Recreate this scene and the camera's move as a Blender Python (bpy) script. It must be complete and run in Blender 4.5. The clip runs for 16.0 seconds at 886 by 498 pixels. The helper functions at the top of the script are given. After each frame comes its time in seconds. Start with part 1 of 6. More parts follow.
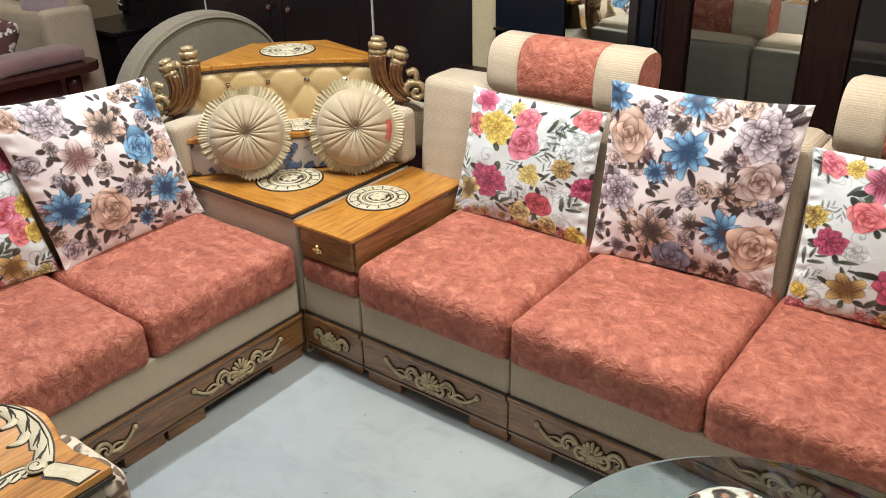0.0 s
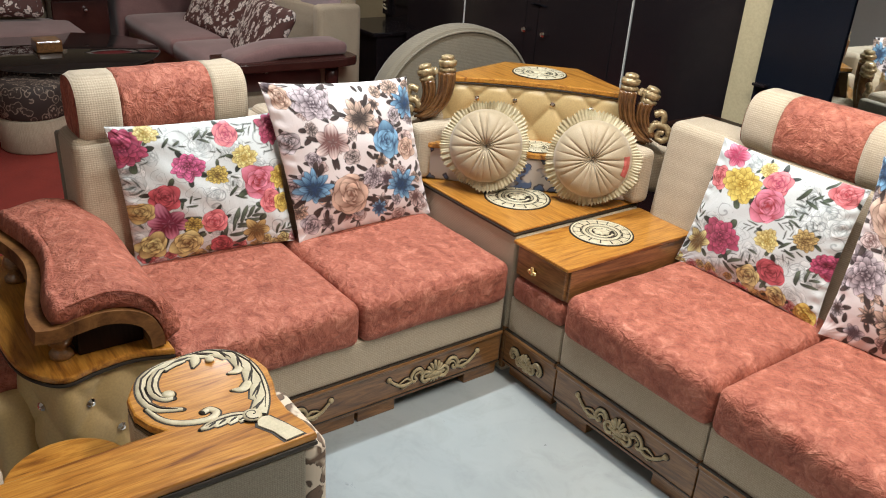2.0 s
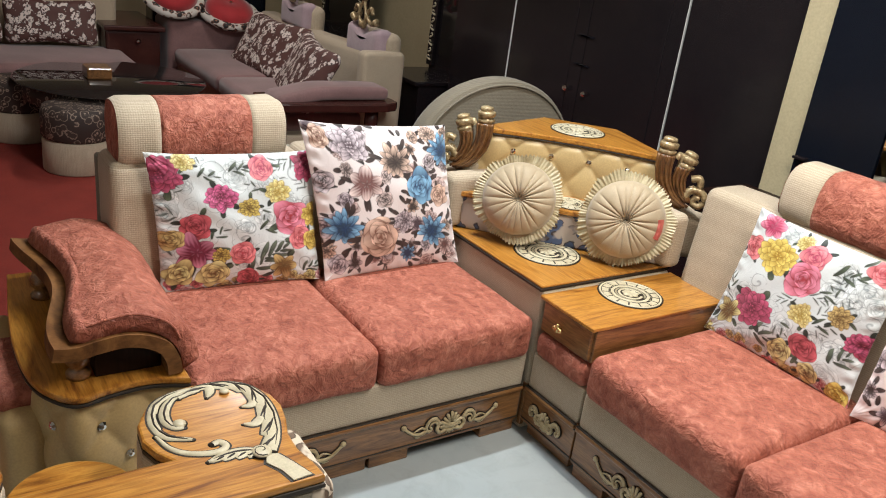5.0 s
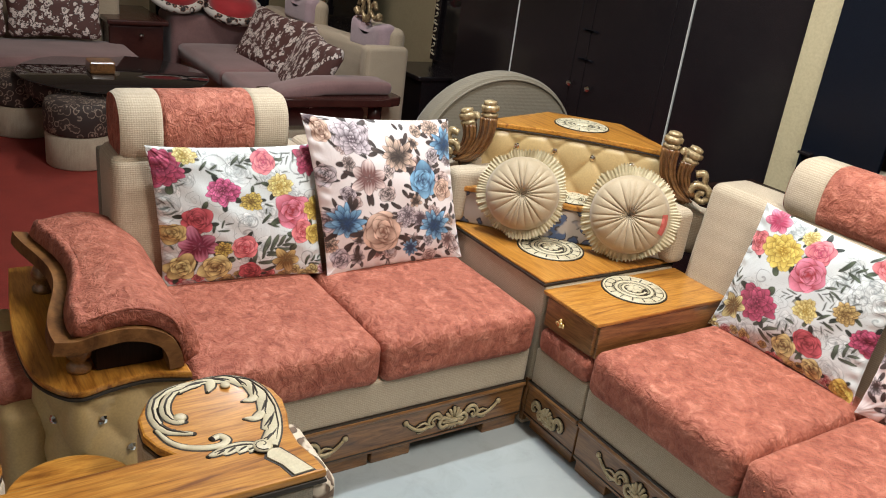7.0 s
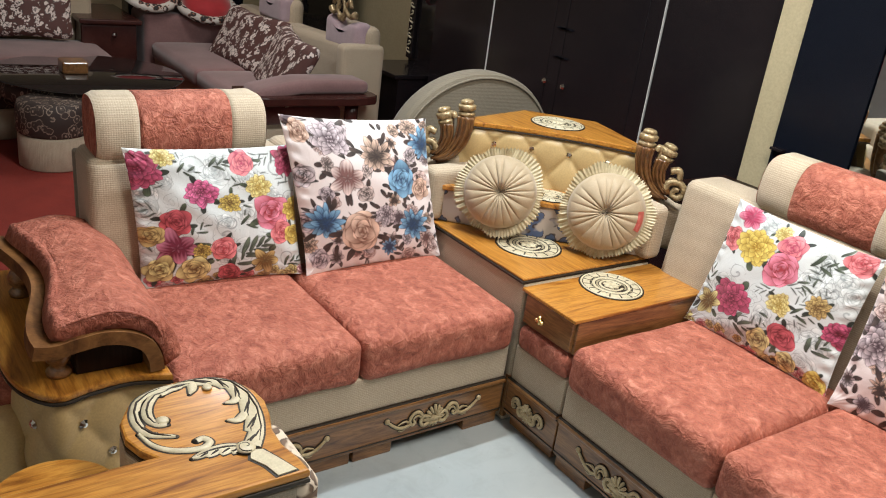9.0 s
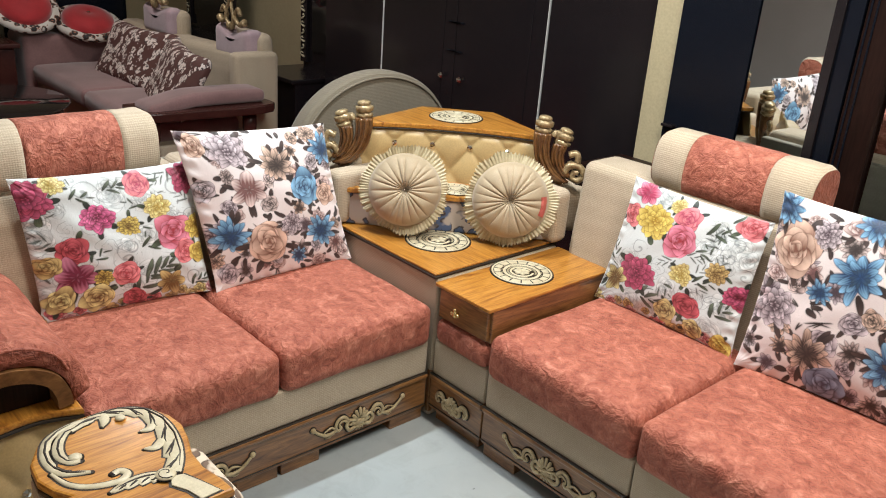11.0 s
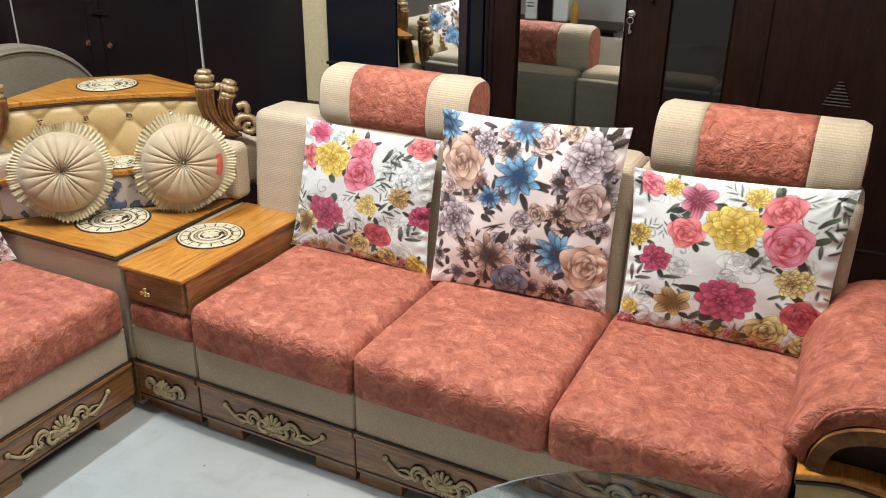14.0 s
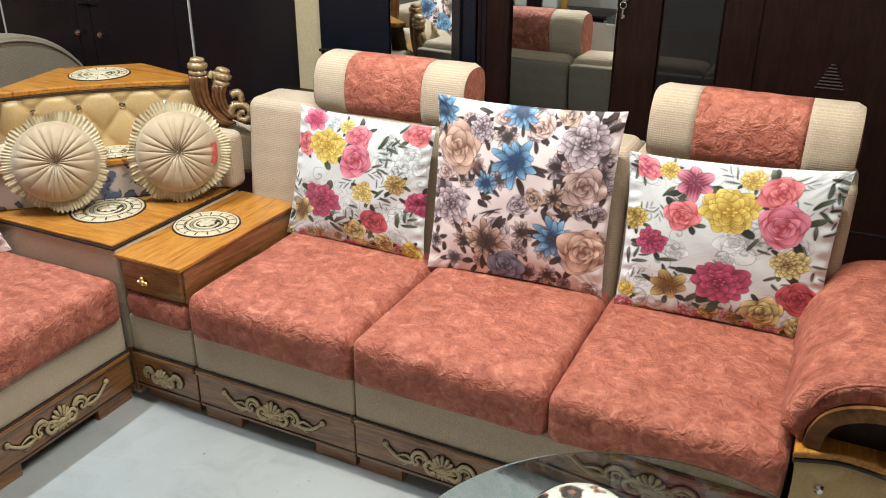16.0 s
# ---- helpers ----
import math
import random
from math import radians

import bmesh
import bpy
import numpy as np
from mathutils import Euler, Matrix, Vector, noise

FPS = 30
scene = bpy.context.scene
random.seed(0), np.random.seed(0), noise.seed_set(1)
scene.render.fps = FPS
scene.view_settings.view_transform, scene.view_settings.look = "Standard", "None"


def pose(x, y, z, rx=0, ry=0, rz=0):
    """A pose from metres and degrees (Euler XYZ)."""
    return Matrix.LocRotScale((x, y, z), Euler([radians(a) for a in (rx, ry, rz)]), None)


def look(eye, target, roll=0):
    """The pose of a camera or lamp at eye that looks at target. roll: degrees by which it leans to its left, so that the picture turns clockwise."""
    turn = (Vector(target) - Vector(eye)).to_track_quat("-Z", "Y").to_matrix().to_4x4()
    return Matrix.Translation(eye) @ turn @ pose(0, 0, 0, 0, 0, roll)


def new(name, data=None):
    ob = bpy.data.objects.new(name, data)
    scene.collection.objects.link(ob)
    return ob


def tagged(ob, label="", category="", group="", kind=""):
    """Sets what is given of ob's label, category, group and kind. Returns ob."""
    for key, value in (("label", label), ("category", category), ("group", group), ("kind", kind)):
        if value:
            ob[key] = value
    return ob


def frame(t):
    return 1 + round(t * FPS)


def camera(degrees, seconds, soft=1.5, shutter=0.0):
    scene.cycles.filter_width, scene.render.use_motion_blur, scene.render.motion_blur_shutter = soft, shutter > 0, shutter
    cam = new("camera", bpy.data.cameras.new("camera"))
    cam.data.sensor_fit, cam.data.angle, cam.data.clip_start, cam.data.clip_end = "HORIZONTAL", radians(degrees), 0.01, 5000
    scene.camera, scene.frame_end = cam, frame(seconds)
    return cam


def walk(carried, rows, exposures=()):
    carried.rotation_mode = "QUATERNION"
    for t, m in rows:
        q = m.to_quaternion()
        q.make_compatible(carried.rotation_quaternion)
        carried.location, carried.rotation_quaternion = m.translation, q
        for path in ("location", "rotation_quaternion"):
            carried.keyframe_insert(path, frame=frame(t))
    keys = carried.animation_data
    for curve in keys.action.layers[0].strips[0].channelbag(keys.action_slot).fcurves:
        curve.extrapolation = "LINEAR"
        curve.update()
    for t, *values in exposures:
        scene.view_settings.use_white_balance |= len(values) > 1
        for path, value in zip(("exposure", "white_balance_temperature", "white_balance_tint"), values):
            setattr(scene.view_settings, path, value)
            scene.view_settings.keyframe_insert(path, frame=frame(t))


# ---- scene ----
cam = camera(56.3, 16.0, soft=1.0)
PATH = [
    (0, (2.011, -1.766, 1.75), (0.921, -0.349, 0.853), -1.3),
    (0.5, (1.981, -1.797, 1.747), (0.753, -0.473, 0.888), 1.2),
    (1, (1.956, -1.816, 1.737), (0.612, -0.606, 0.881), 2.9),
    (1.5, (1.948, -1.83, 1.738), (0.555, -0.681, 0.878), 3.3),
    (2, (1.949, -1.835, 1.736), (0.519, -0.721, 0.892), 4.2),
    (2.5, (1.948, -1.839, 1.734), (0.471, -0.771, 0.912), 4.1),
    (3, (1.936, -1.839, 1.719), (0.415, -0.767, 0.985), 4.7),
    (3.5, (1.931, -1.834, 1.712), (0.409, -0.762, 0.98), 6.9),
    (4, (1.935, -1.833, 1.718), (0.424, -0.745, 0.988), 7.5),
    (6.5, (1.932, -1.807, 1.708), (0.413, -0.743, 0.961), 7.6),
    (7, (1.928, -1.814, 1.706), (0.412, -0.742, 0.96), 7.6),
    (7.5, (1.927, -1.817, 1.703), (0.432, -0.714, 0.963), 8.0),
    (8, (1.922, -1.827, 1.701), (0.432, -0.716, 0.962), 8.1),
    (10.3, (1.959, -1.828, 1.746), (0.511, -0.667, 1.0), 5.5),
    (10.5, (1.96, -1.828, 1.734), (0.526, -0.644, 0.998), 5.3),
    (11, (1.957, -1.812, 1.733), (0.599, -0.541, 0.998), 4.4),
    (11.5, (1.972, -1.783, 1.728), (0.761, -0.377, 0.982), 3.2),
    (12, (1.999, -1.753, 1.723), (0.901, -0.265, 0.961), 2.1),
    (12.5, (2.015, -1.749, 1.715), (1.043, -0.175, 0.955), 1.5),
    (13, (2.027, -1.735, 1.714), (1.131, -0.123, 0.939), 1.1),
    (13.5, (2.033, -1.725, 1.709), (1.192, -0.092, 0.918), 1.1),
    (14, (2.034, -1.718, 1.704), (1.222, -0.08, 0.893), 0.7),
    (14.3, (2.038, -1.719, 1.694), (1.319, -0.041, 0.878), 1.2),
    (14.5, (2.049, -1.705, 1.689), (1.386, -0.006, 0.868), 1.2),
    (15, (2.06, -1.709, 1.69), (1.471, 0.016, 0.867), 0.9),
    (15.5, (2.044, -1.732, 1.702), (1.443, -0.013, 0.875), 0.7),
    (16, (2.018, -1.739, 1.696), (1.233, -0.099, 0.862), 0.4),
]
walk(cam, [(t, look(eye, target, roll)) for t, eye, target, roll in PATH])

# ---- world and lights ----
world = bpy.data.worlds.new("world")
scene.world = world
world.use_nodes = True
world.node_tree.nodes["Background"].inputs[0].default_value = (1.0, 0.93, 0.84, 1)
world.node_tree.nodes["Background"].inputs[1].default_value = 0.02


def area_lamp(name, loc, sx, sy, watts, color=(1, 0.9, 0.78)):
    data = bpy.data.lights.new(name, "AREA")
    data.shape, data.size, data.size_y, data.energy, data.color = "RECTANGLE", sx, sy, watts, color
    ob = new(name, data)
    ob.location = loc
    return ob


# Unseen lamps: first two inferred from shadow and brightness, last two added as fill.
TUBES = [  # x, y, length along x, length along y, watts, colour
    (-0.36, -0.22, 0.05, 1.05, 62, (0.88, 0.96, 1.0)),
    (1.35, 0.0, 1.5, 0.05, 75, (0.985, 0.945, 0.87)),
    (1.60, -3.70, 1.3, 0.05, 10, (1.0, 0.96, 0.90)),
    (-3.6, 0.1, 1.3, 0.05, 27, (1.0, 0.95, 0.90)),
]
for x, y, sx, sy, w, tint in TUBES:
    area_lamp("tube_light_glow", (x, y, 2.80), sx, sy, w, tint)
scene.view_settings.exposure = 0.0


# ---- mesh helpers ----
def mesh_of(verts, faces, smooth=True, name="m"):
    me = bpy.data.meshes.new(name)
    me.from_pydata([tuple(v) for v in verts], [], faces)
    bm = bmesh.new()
    bm.from_mesh(me)
    bmesh.ops.remove_doubles(bm, verts=bm.verts, dist=1e-5)
    bmesh.ops.recalc_face_normals(bm, faces=bm.faces)
    bm.to_mesh(me)
    bm.free()
    if smooth:
        me.shade_smooth()
    return me


def part(name, data, material, parent=None, label=""):
    """Links a mesh (or bmesh) in world coordinates as one object under its thing."""
    if isinstance(data, bmesh.types.BMesh):
        me = bpy.data.meshes.new(name)
        bmesh.ops.recalc_face_normals(data, faces=data.faces)
        data.to_mesh(me)
        data.free()
    else:
        me = data
    me.materials.clear()
    for m in material if isinstance(material, (list, tuple)) else [material]:
        me.materials.append(m)
    if CRYSTAL in list(me.materials):
        me.shade_flat()
    ob = new(name, me)
    if parent is not None:
        ob.parent = parent
        ob.matrix_parent_inverse = root_matrix(parent).inverted()
    if label:
        tagged(ob, label)
    return ob


def root_matrix(ob):
    m = ob.matrix_basis.copy()
    if ob.parent is not None:
        m = root_matrix(ob.parent) @ ob.matrix_parent_inverse @ m
    return m


def thing(name, loc, label, category, group="", kind=""):
    ob = new(name)
    ob.empty_display_size = 0.1
    ob.location = loc
    return tagged(ob, label, category, group, kind)


def box(lo, hi, bevel=0.006, segments=2, bm=None):
    bm = bm or bmesh.new()
    c = [(a + b) / 2 for a, b in zip(lo, hi)]
    s = [max(abs(b - a), 1e-4) for a, b in zip(lo, hi)]
    r = bmesh.ops.create_cube(bm, size=1, matrix=Matrix.Translation(c) @ Matrix.Diagonal((*s, 1)))
    if bevel:
        edges = list({e for v in r["verts"] for e in v.link_edges})
        bmesh.ops.bevel(bm, geom=edges, offset=min(bevel, min(s) * 0.45), segments=segments, affect="EDGES", profile=0.5)
    return bm


def ident(a, b, c):
    return (a, b, c)


def axis_steps(h, r, n):
    mid = np.linspace(-h + r, h - r, n)
    cap = r * (1 - np.cos(np.linspace(0, math.pi / 2, 6)[:-1]))
    return np.r_[-h + cap * 0 - 0 + (cap), mid, (h - cap)[::-1]]


def soft_box(lo, hi, r, fn=ident, puff=0.0, n=12, rough=0.0, seed=0, wave=0.0):
    """A padded block with rounded edges, a crowned top and slightly uneven faces."""
    c = [(a + b) / 2 for a, b in zip(lo, hi)]
    h = [(b - a) / 2 for a, b in zip(lo, hi)]
    r = min(r, min(h) * 0.98)
    ax = [axis_steps(k, r, max(2, n if k > 0.12 else n // 2)) for k in h]
    verts, faces = [], []
    for fixed in range(3):
        i, j = [k for k in range(3) if k != fixed]
        for sign in (-1, 1):
            base = len(verts)
            for a in ax[i]:
                for b in ax[j]:
                    p = [0, 0, 0]
                    p[fixed], p[i], p[j] = sign * h[fixed], a, b
                    q = [max(-(h[k] - r), min(h[k] - r, p[k])) for k in range(3)]
                    d = [p[k] - q[k] for k in range(3)]
                    L = math.sqrt(sum(v * v for v in d)) or 1
                    p = [q[k] + d[k] / L * r for k in range(3)]
                    fx, fy, fz = p[0] / h[0], p[1] / h[1], p[2] / h[2]
                    if p[2] > 0:
                        p[2] += puff * (1 - fx ** 4) * (1 - fy ** 4) * min(1, fz * 1.5)
                    p[1] -= 0.35 * puff * (1 - fx ** 4) * (1 - fz ** 2) * (1 if fy < 0 else -1) * min(1, abs(fy) * 1.2)
                    if rough:
                        v = noise.noise_vector(Vector((p[0] * 7 + seed, p[1] * 7, p[2] * 7)))
                        w = noise.noise_vector(Vector((p[0] * 21 + seed, p[1] * 21, p[2] * 21)))
                        p = [p[k] + rough * (v[k] + 0.4 * w[k]) for k in range(3)]
                    verts.append(fn(*[p[k] + c[k] for k in range(3)]))
            m = len(ax[j])
            for a in range(len(ax[i]) - 1):
                for b in range(m - 1):
                    faces.append((base + a * m + b, base + a * m + b + 1, base + (a + 1) * m + b + 1, base + (a + 1) * m + b))
    return mesh_of(verts, faces)


def prism(outline, z0, z1, bevel=0.004, fn=ident):
    """A board of the given plan, from z0 to z1, with softened edges."""
    bm = bmesh.new()
    vs = [bm.verts.new((x, y, z0)) for x, y in outline]
    f = bm.faces.new(vs)
    ex = bmesh.ops.extrude_face_region(bm, geom=[f])
    up = [v for v in ex["geom"] if isinstance(v, bmesh.types.BMVert)]
    for v in up:
        v.co.z = z1
    bmesh.ops.recalc_face_normals(bm, faces=bm.faces)
    if bevel:
        rims = [e for e in bm.edges if abs(e.verts[0].co.z - e.verts[1].co.z) < 1e-6]
        bmesh.ops.bevel(bm, geom=rims, offset=bevel, segments=2, affect="EDGES", profile=0.5)
    for v in bm.verts:
        v.co = fn(*v.co)
    return bm


def sweep(bm, pts, radii, sides=7, flat=None):
    """A tapered round moulding along points; flat: (axis vector, factor) squashes it."""
    pts = [Vector(p) for p in pts]
    rings = []
    up = Vector((0.13, 0.27, 0.95))
    for i, p in enumerate(pts):
        t = (pts[min(i + 1, len(pts) - 1)] - pts[max(i - 1, 0)]).normalized()
        a = t.cross(up)
        a = a.normalized() if a.length > 1e-4 else t.orthogonal().normalized()
        b = t.cross(a).normalized()
        ring = []
        for k in range(sides):
            an = 2 * math.pi * k / sides
            o = (a * math.cos(an) + b * math.sin(an)) * radii[min(i, len(radii) - 1)]
            if flat:
                o = o - flat[0] * o.dot(flat[0]) * (1 - flat[1])
            ring.append(bm.verts.new(p + o))
        rings.append(ring)
    for r0, r1 in zip(rings, rings[1:]):
        for k in range(sides):
            bm.faces.new((r0[k], r0[(k + 1) % sides], r1[(k + 1) % sides], r1[k]))
    bm.faces.new(rings[0][::-1])
    bm.faces.new(rings[-1])
    for f in bm.faces:
        f.smooth = True
    return bm


def lathe(profile, center, sides=24, bm=None, m=None):
    """Turns (radius, height) round an upright axis."""
    bm = bm or bmesh.new()
    rings = []
    for r, z in profile:
        ring = []
        for k in range(sides):
            a = 2 * math.pi * k / sides
            p = Vector((r * math.cos(a), r * math.sin(a), z))
            p = (m @ p) if m is not None else p
            ring.append(bm.verts.new(p + Vector(center)))
        rings.append(ring)
    for r0, r1 in zip(rings, rings[1:]):
        for k in range(sides):
            f = bm.faces.new((r0[k], r0[(k + 1) % sides], r1[(k + 1) % sides], r1[k]))
            f.smooth = True
    bm.faces.new(rings[0][::-1])
    bm.faces.new(rings[-1])
    return bm


def catmull(pts, n=8):
    pts = [Vector(p) for p in pts]
    out = []
    P = [2 * pts[0] - pts[1]] + pts + [2 * pts[-1] - pts[-2]]
    for i in range(1, len(P) - 2):
        for k in range(n):
            t = k / n
            a, b, c, d = P[i - 1:i + 3]
            out.append(0.5 * (2 * b + (c - a) * t + (2 * a - 5 * b + 4 * c - d) * t * t + (3 * b - a - 3 * c + d) * t ** 3))
    return out + [pts[-1]]


# ---- materials ----
def shader(name, rough=0.6, metal=0.0, **extra):
    m = bpy.data.materials.new(name)
    m.use_nodes = True
    nt = m.node_tree
    b = nt.nodes["Principled BSDF"]
    b.inputs["Roughness"].default_value = rough
    b.inputs["Metallic"].default_value = metal
    for k, v in extra.items():
        b.inputs[k.replace("_", " ")].default_value = v
    return m, nt, b


def tex_vector(nt, scale=(1, 1, 1), rot=(0, 0, 0)):
    tc = nt.nodes.new("ShaderNodeTexCoord")
    mp = nt.nodes.new("ShaderNodeMapping")
    mp.inputs["Scale"].default_value = scale
    mp.inputs["Rotation"].default_value = rot
    nt.links.new(tc.outputs["Object"], mp.inputs["Vector"])
    return mp.outputs["Vector"]


def noise_tex(nt, vec, scale, detail=4, rough=0.55, distortion=0.0):
    n = nt.nodes.new("ShaderNodeTexNoise")
    n.inputs["Scale"].default_value = scale
    n.inputs["Detail"].default_value = detail
    n.inputs["Roughness"].default_value = rough
    n.inputs["Distortion"].default_value = distortion
    nt.links.new(vec, n.inputs["Vector"])
    return n.outputs["Fac"]


def ramp(nt, fac, stops):
    r = nt.nodes.new("ShaderNodeValToRGB")
    e = r.color_ramp.elements
    while len(e) < len(stops):
        e.new(0.5)
    for el, (pos, col) in zip(e, stops):
        el.position = pos
        el.color = (*col, 1) if len(col) == 3 else col
    nt.links.new(fac, r.inputs["Fac"])
    return r.outputs["Color"]


def mix(nt, a, b, fac=0.5, blend="MIX"):
    n = nt.nodes.new("ShaderNodeMix")
    n.data_type, n.blend_type = "RGBA", blend
    for slot, v in ((6, a), (7, b)):
        if isinstance(v, (tuple, list)):
            n.inputs[slot].default_value = (*v, 1) if len(v) == 3 else v
        else:
            nt.links.new(v, n.inputs[slot])
    if isinstance(fac, (int, float)):
        n.inputs[0].default_value = fac
    else:
        nt.links.new(fac, n.inputs[0])
    return n.outputs[2]


def bump(nt, bsdf, height, strength=0.3, distance=0.002):
    n = nt.nodes.new("ShaderNodeBump")
    n.inputs["Strength"].default_value = strength
    n.inputs["Distance"].default_value = distance
    nt.links.new(height, n.inputs["Height"])
    nt.links.new(n.outputs["Normal"], bsdf.inputs["Normal"])


def mottled(name, c1, c2, scale=6, fine=80, rough=0.6, bump_s=0.2, dist=0.001, metal=0.0, stretch=(1, 1, 1), contrast=0.25, **extra):
    """A surface with slow patches and fine grain between two colours."""
    m, nt, b = shader(name, rough, metal, **extra)
    v = tex_vector(nt, stretch)
    big = noise_tex(nt, v, scale, 5)
    small = noise_tex(nt, v, fine, 3)
    col = mix(nt, ramp(nt, big, [(0.5 - contrast, c1), (0.5 + contrast, c2)]), ramp(nt, small, [(0.3, (0.75, 0.75, 0.75)), (0.7, (1, 1, 1))]), 0.6, "MULTIPLY")
    nt.links.new(col, b.inputs["Base Color"])
    bump(nt, b, small, bump_s, dist)
    return m


def maths(nt, op, a, b=0.0, c=0.0):
    n = nt.nodes.new("ShaderNodeMath")
    n.operation = op
    for slot, v in enumerate((a, b, c)):
        if isinstance(v, (int, float)):
            n.inputs[slot].default_value = v
        else:
            nt.links.new(v, n.inputs[slot])
    return n.outputs[0]


def ridges(nt, fac, sharp=3.0):
    """Turns a noise into narrow crests where it crosses its middle."""
    near = maths(nt, "ABSOLUTE", maths(nt, "SUBTRACT", fac, 0.5))
    return maths(nt, "POWER", maths(nt, "SUBTRACT", 1.0, maths(nt, "MINIMUM", maths(nt, "MULTIPLY", near, 4.0), 1.0)), sharp)


def suede():
    """Crushed suede: a web of small creases, soft blotches and a fine nap."""
    m, nt, b = shader("terracotta_suede", 0.62, Sheen_Weight=0.07, Sheen_Roughness=0.4)
    b.inputs["Sheen Tint"].default_value = (1, 0.6, 0.5, 1)
    b.inputs["Specular IOR Level"].default_value = 0.32
    v = tex_vector(nt, (1, 1, 1))
    w = tex_vector(nt, (1.0, 1.12, 1.0), (0.3, 0.2, 0.6))
    blotch = noise_tex(nt, v, 5, 4)
    patch = noise_tex(nt, w, 22, 5, 0.60, 1.0)
    slow = noise_tex(nt, w, 9, 3, 0.5, 0.4)
    crest = ridges(nt, noise_tex(nt, w, 19, 4, 0.55, 0.6), 1.5)
    crease = ridges(nt, noise_tex(nt, w, 31, 3, 0.55, 0.8), 3.0)
    grain = noise_tex(nt, v, 230, 2)
    col = ramp(nt, patch, [(0.30, (0.31, 0.088, 0.056)), (0.44, (0.43, 0.136, 0.088)), (0.56, (0.52, 0.180, 0.119)), (0.72, (0.68, 0.285, 0.198))])
    col = mix(nt, col, ramp(nt, slow, [(0.35, (0.84, 0.79, 0.78)), (0.65, (1, 1, 1))]), 0.8, "MULTIPLY")
    col = mix(nt, col, ramp(nt, crease, [(0.40, (1, 1, 1)), (0.95, (0.62, 0.52, 0.50))]), 0.50, "MULTIPLY")
    col = mix(nt, col, ramp(nt, blotch, [(0.3, (0.84, 0.80, 0.80)), (0.7, (1, 1, 1))]), 0.7, "MULTIPLY")
    nt.links.new(mix(nt, col, ramp(nt, grain, [(0.3, (0.84, 0.84, 0.84)), (0.7, (1.0, 1.0, 1.0))]), 0.4, "MULTIPLY"), b.inputs["Base Color"])
    relief = maths(nt, "MULTIPLY_ADD", crest, 0.5, maths(nt, "MULTIPLY_ADD", crease, -0.25, maths(nt, "MULTIPLY", patch, 1.2)))
    bump(nt, b, relief, 0.72, 0.010)
    return m


def weave(name, c1, c2, rib=190.0, axis="Z"):
    m, nt, b = shader(name, 0.85, Sheen_Weight=0.15)
    v = tex_vector(nt)
    w = nt.nodes.new("ShaderNodeTexWave")
    w.bands_direction = axis
    w.inputs["Scale"].default_value = rib / 6.283
    w.inputs["Distortion"].default_value = 1.2
    w.inputs["Detail"].default_value = 2
    w.inputs["Detail Scale"].default_value = 3
    nt.links.new(v, w.inputs["Vector"])
    heights = w.outputs["Fac"]
    for other in [d for d in "XYZ" if d != axis]:
        u = nt.nodes.new("ShaderNodeTexWave")
        u.bands_direction = other
        u.inputs["Scale"].default_value = rib / 6.283 * 0.9
        u.inputs["Distortion"].default_value = 1.0
        u.inputs["Detail"].default_value = 2
        u.inputs["Detail Scale"].default_value = 4
        nt.links.new(v, u.inputs["Vector"])
        mean = nt.nodes.new("ShaderNodeMath")
        mean.operation = "MULTIPLY_ADD"
        mean.inputs[1].default_value = 0.45
        nt.links.new(u.outputs["Fac"], mean.inputs[0])
        nt.links.new(heights, mean.inputs[2])
        heights = mean.outputs[0]
    scaled = nt.nodes.new("ShaderNodeMath")
    scaled.operation = "MULTIPLY"
    scaled.inputs[1].default_value = 0.53
    nt.links.new(heights, scaled.inputs[0])
    heights = scaled.outputs[0]
    thread = noise_tex(nt, v, 330, 2)
    slow = noise_tex(nt, v, 4, 3)
    col = mix(nt, ramp(nt, thread, [(0.3, c1), (0.7, c2)]), ramp(nt, heights, [(0.2, (0.60, 0.57, 0.54)), (0.7, (1, 1, 1))]), 0.42, "MULTIPLY")
    col = mix(nt, col, ramp(nt, slow, [(0.3, (0.85, 0.84, 0.82)), (0.7, (1, 1, 1))]), 0.6, "MULTIPLY")
    nt.links.new(col, b.inputs["Base Color"])
    bump(nt, b, heights, 0.4, 0.002)
    return m


def wood(name, light, mid, dark, stretch=(3, 30, 30), rough=0.3, coat=0.4):
    m, nt, b = shader(name, rough, Coat_Weight=coat, Coat_Roughness=0.12)
    v = tex_vector(nt, stretch)
    w = tex_vector(nt, tuple(k * 0.35 for k in stretch))
    fine = noise_tex(nt, v, 4.0, 6, 0.6, 0.6)
    bold = noise_tex(nt, w, 1.6, 4, 0.6, 2.2)
    col = ramp(nt, bold, [(0.30, dark), (0.43, mid), (0.56, light), (0.64, mid), (0.72, light)])
    col = mix(nt, col, ramp(nt, fine, [(0.35, (0.50, 0.42, 0.36)), (0.58, (1, 1, 1))]), 0.62, "MULTIPLY")
    nt.links.new(col, b.inputs["Base Color"])
    bump(nt, b, fine, 0.15, 0.0008)
    return m


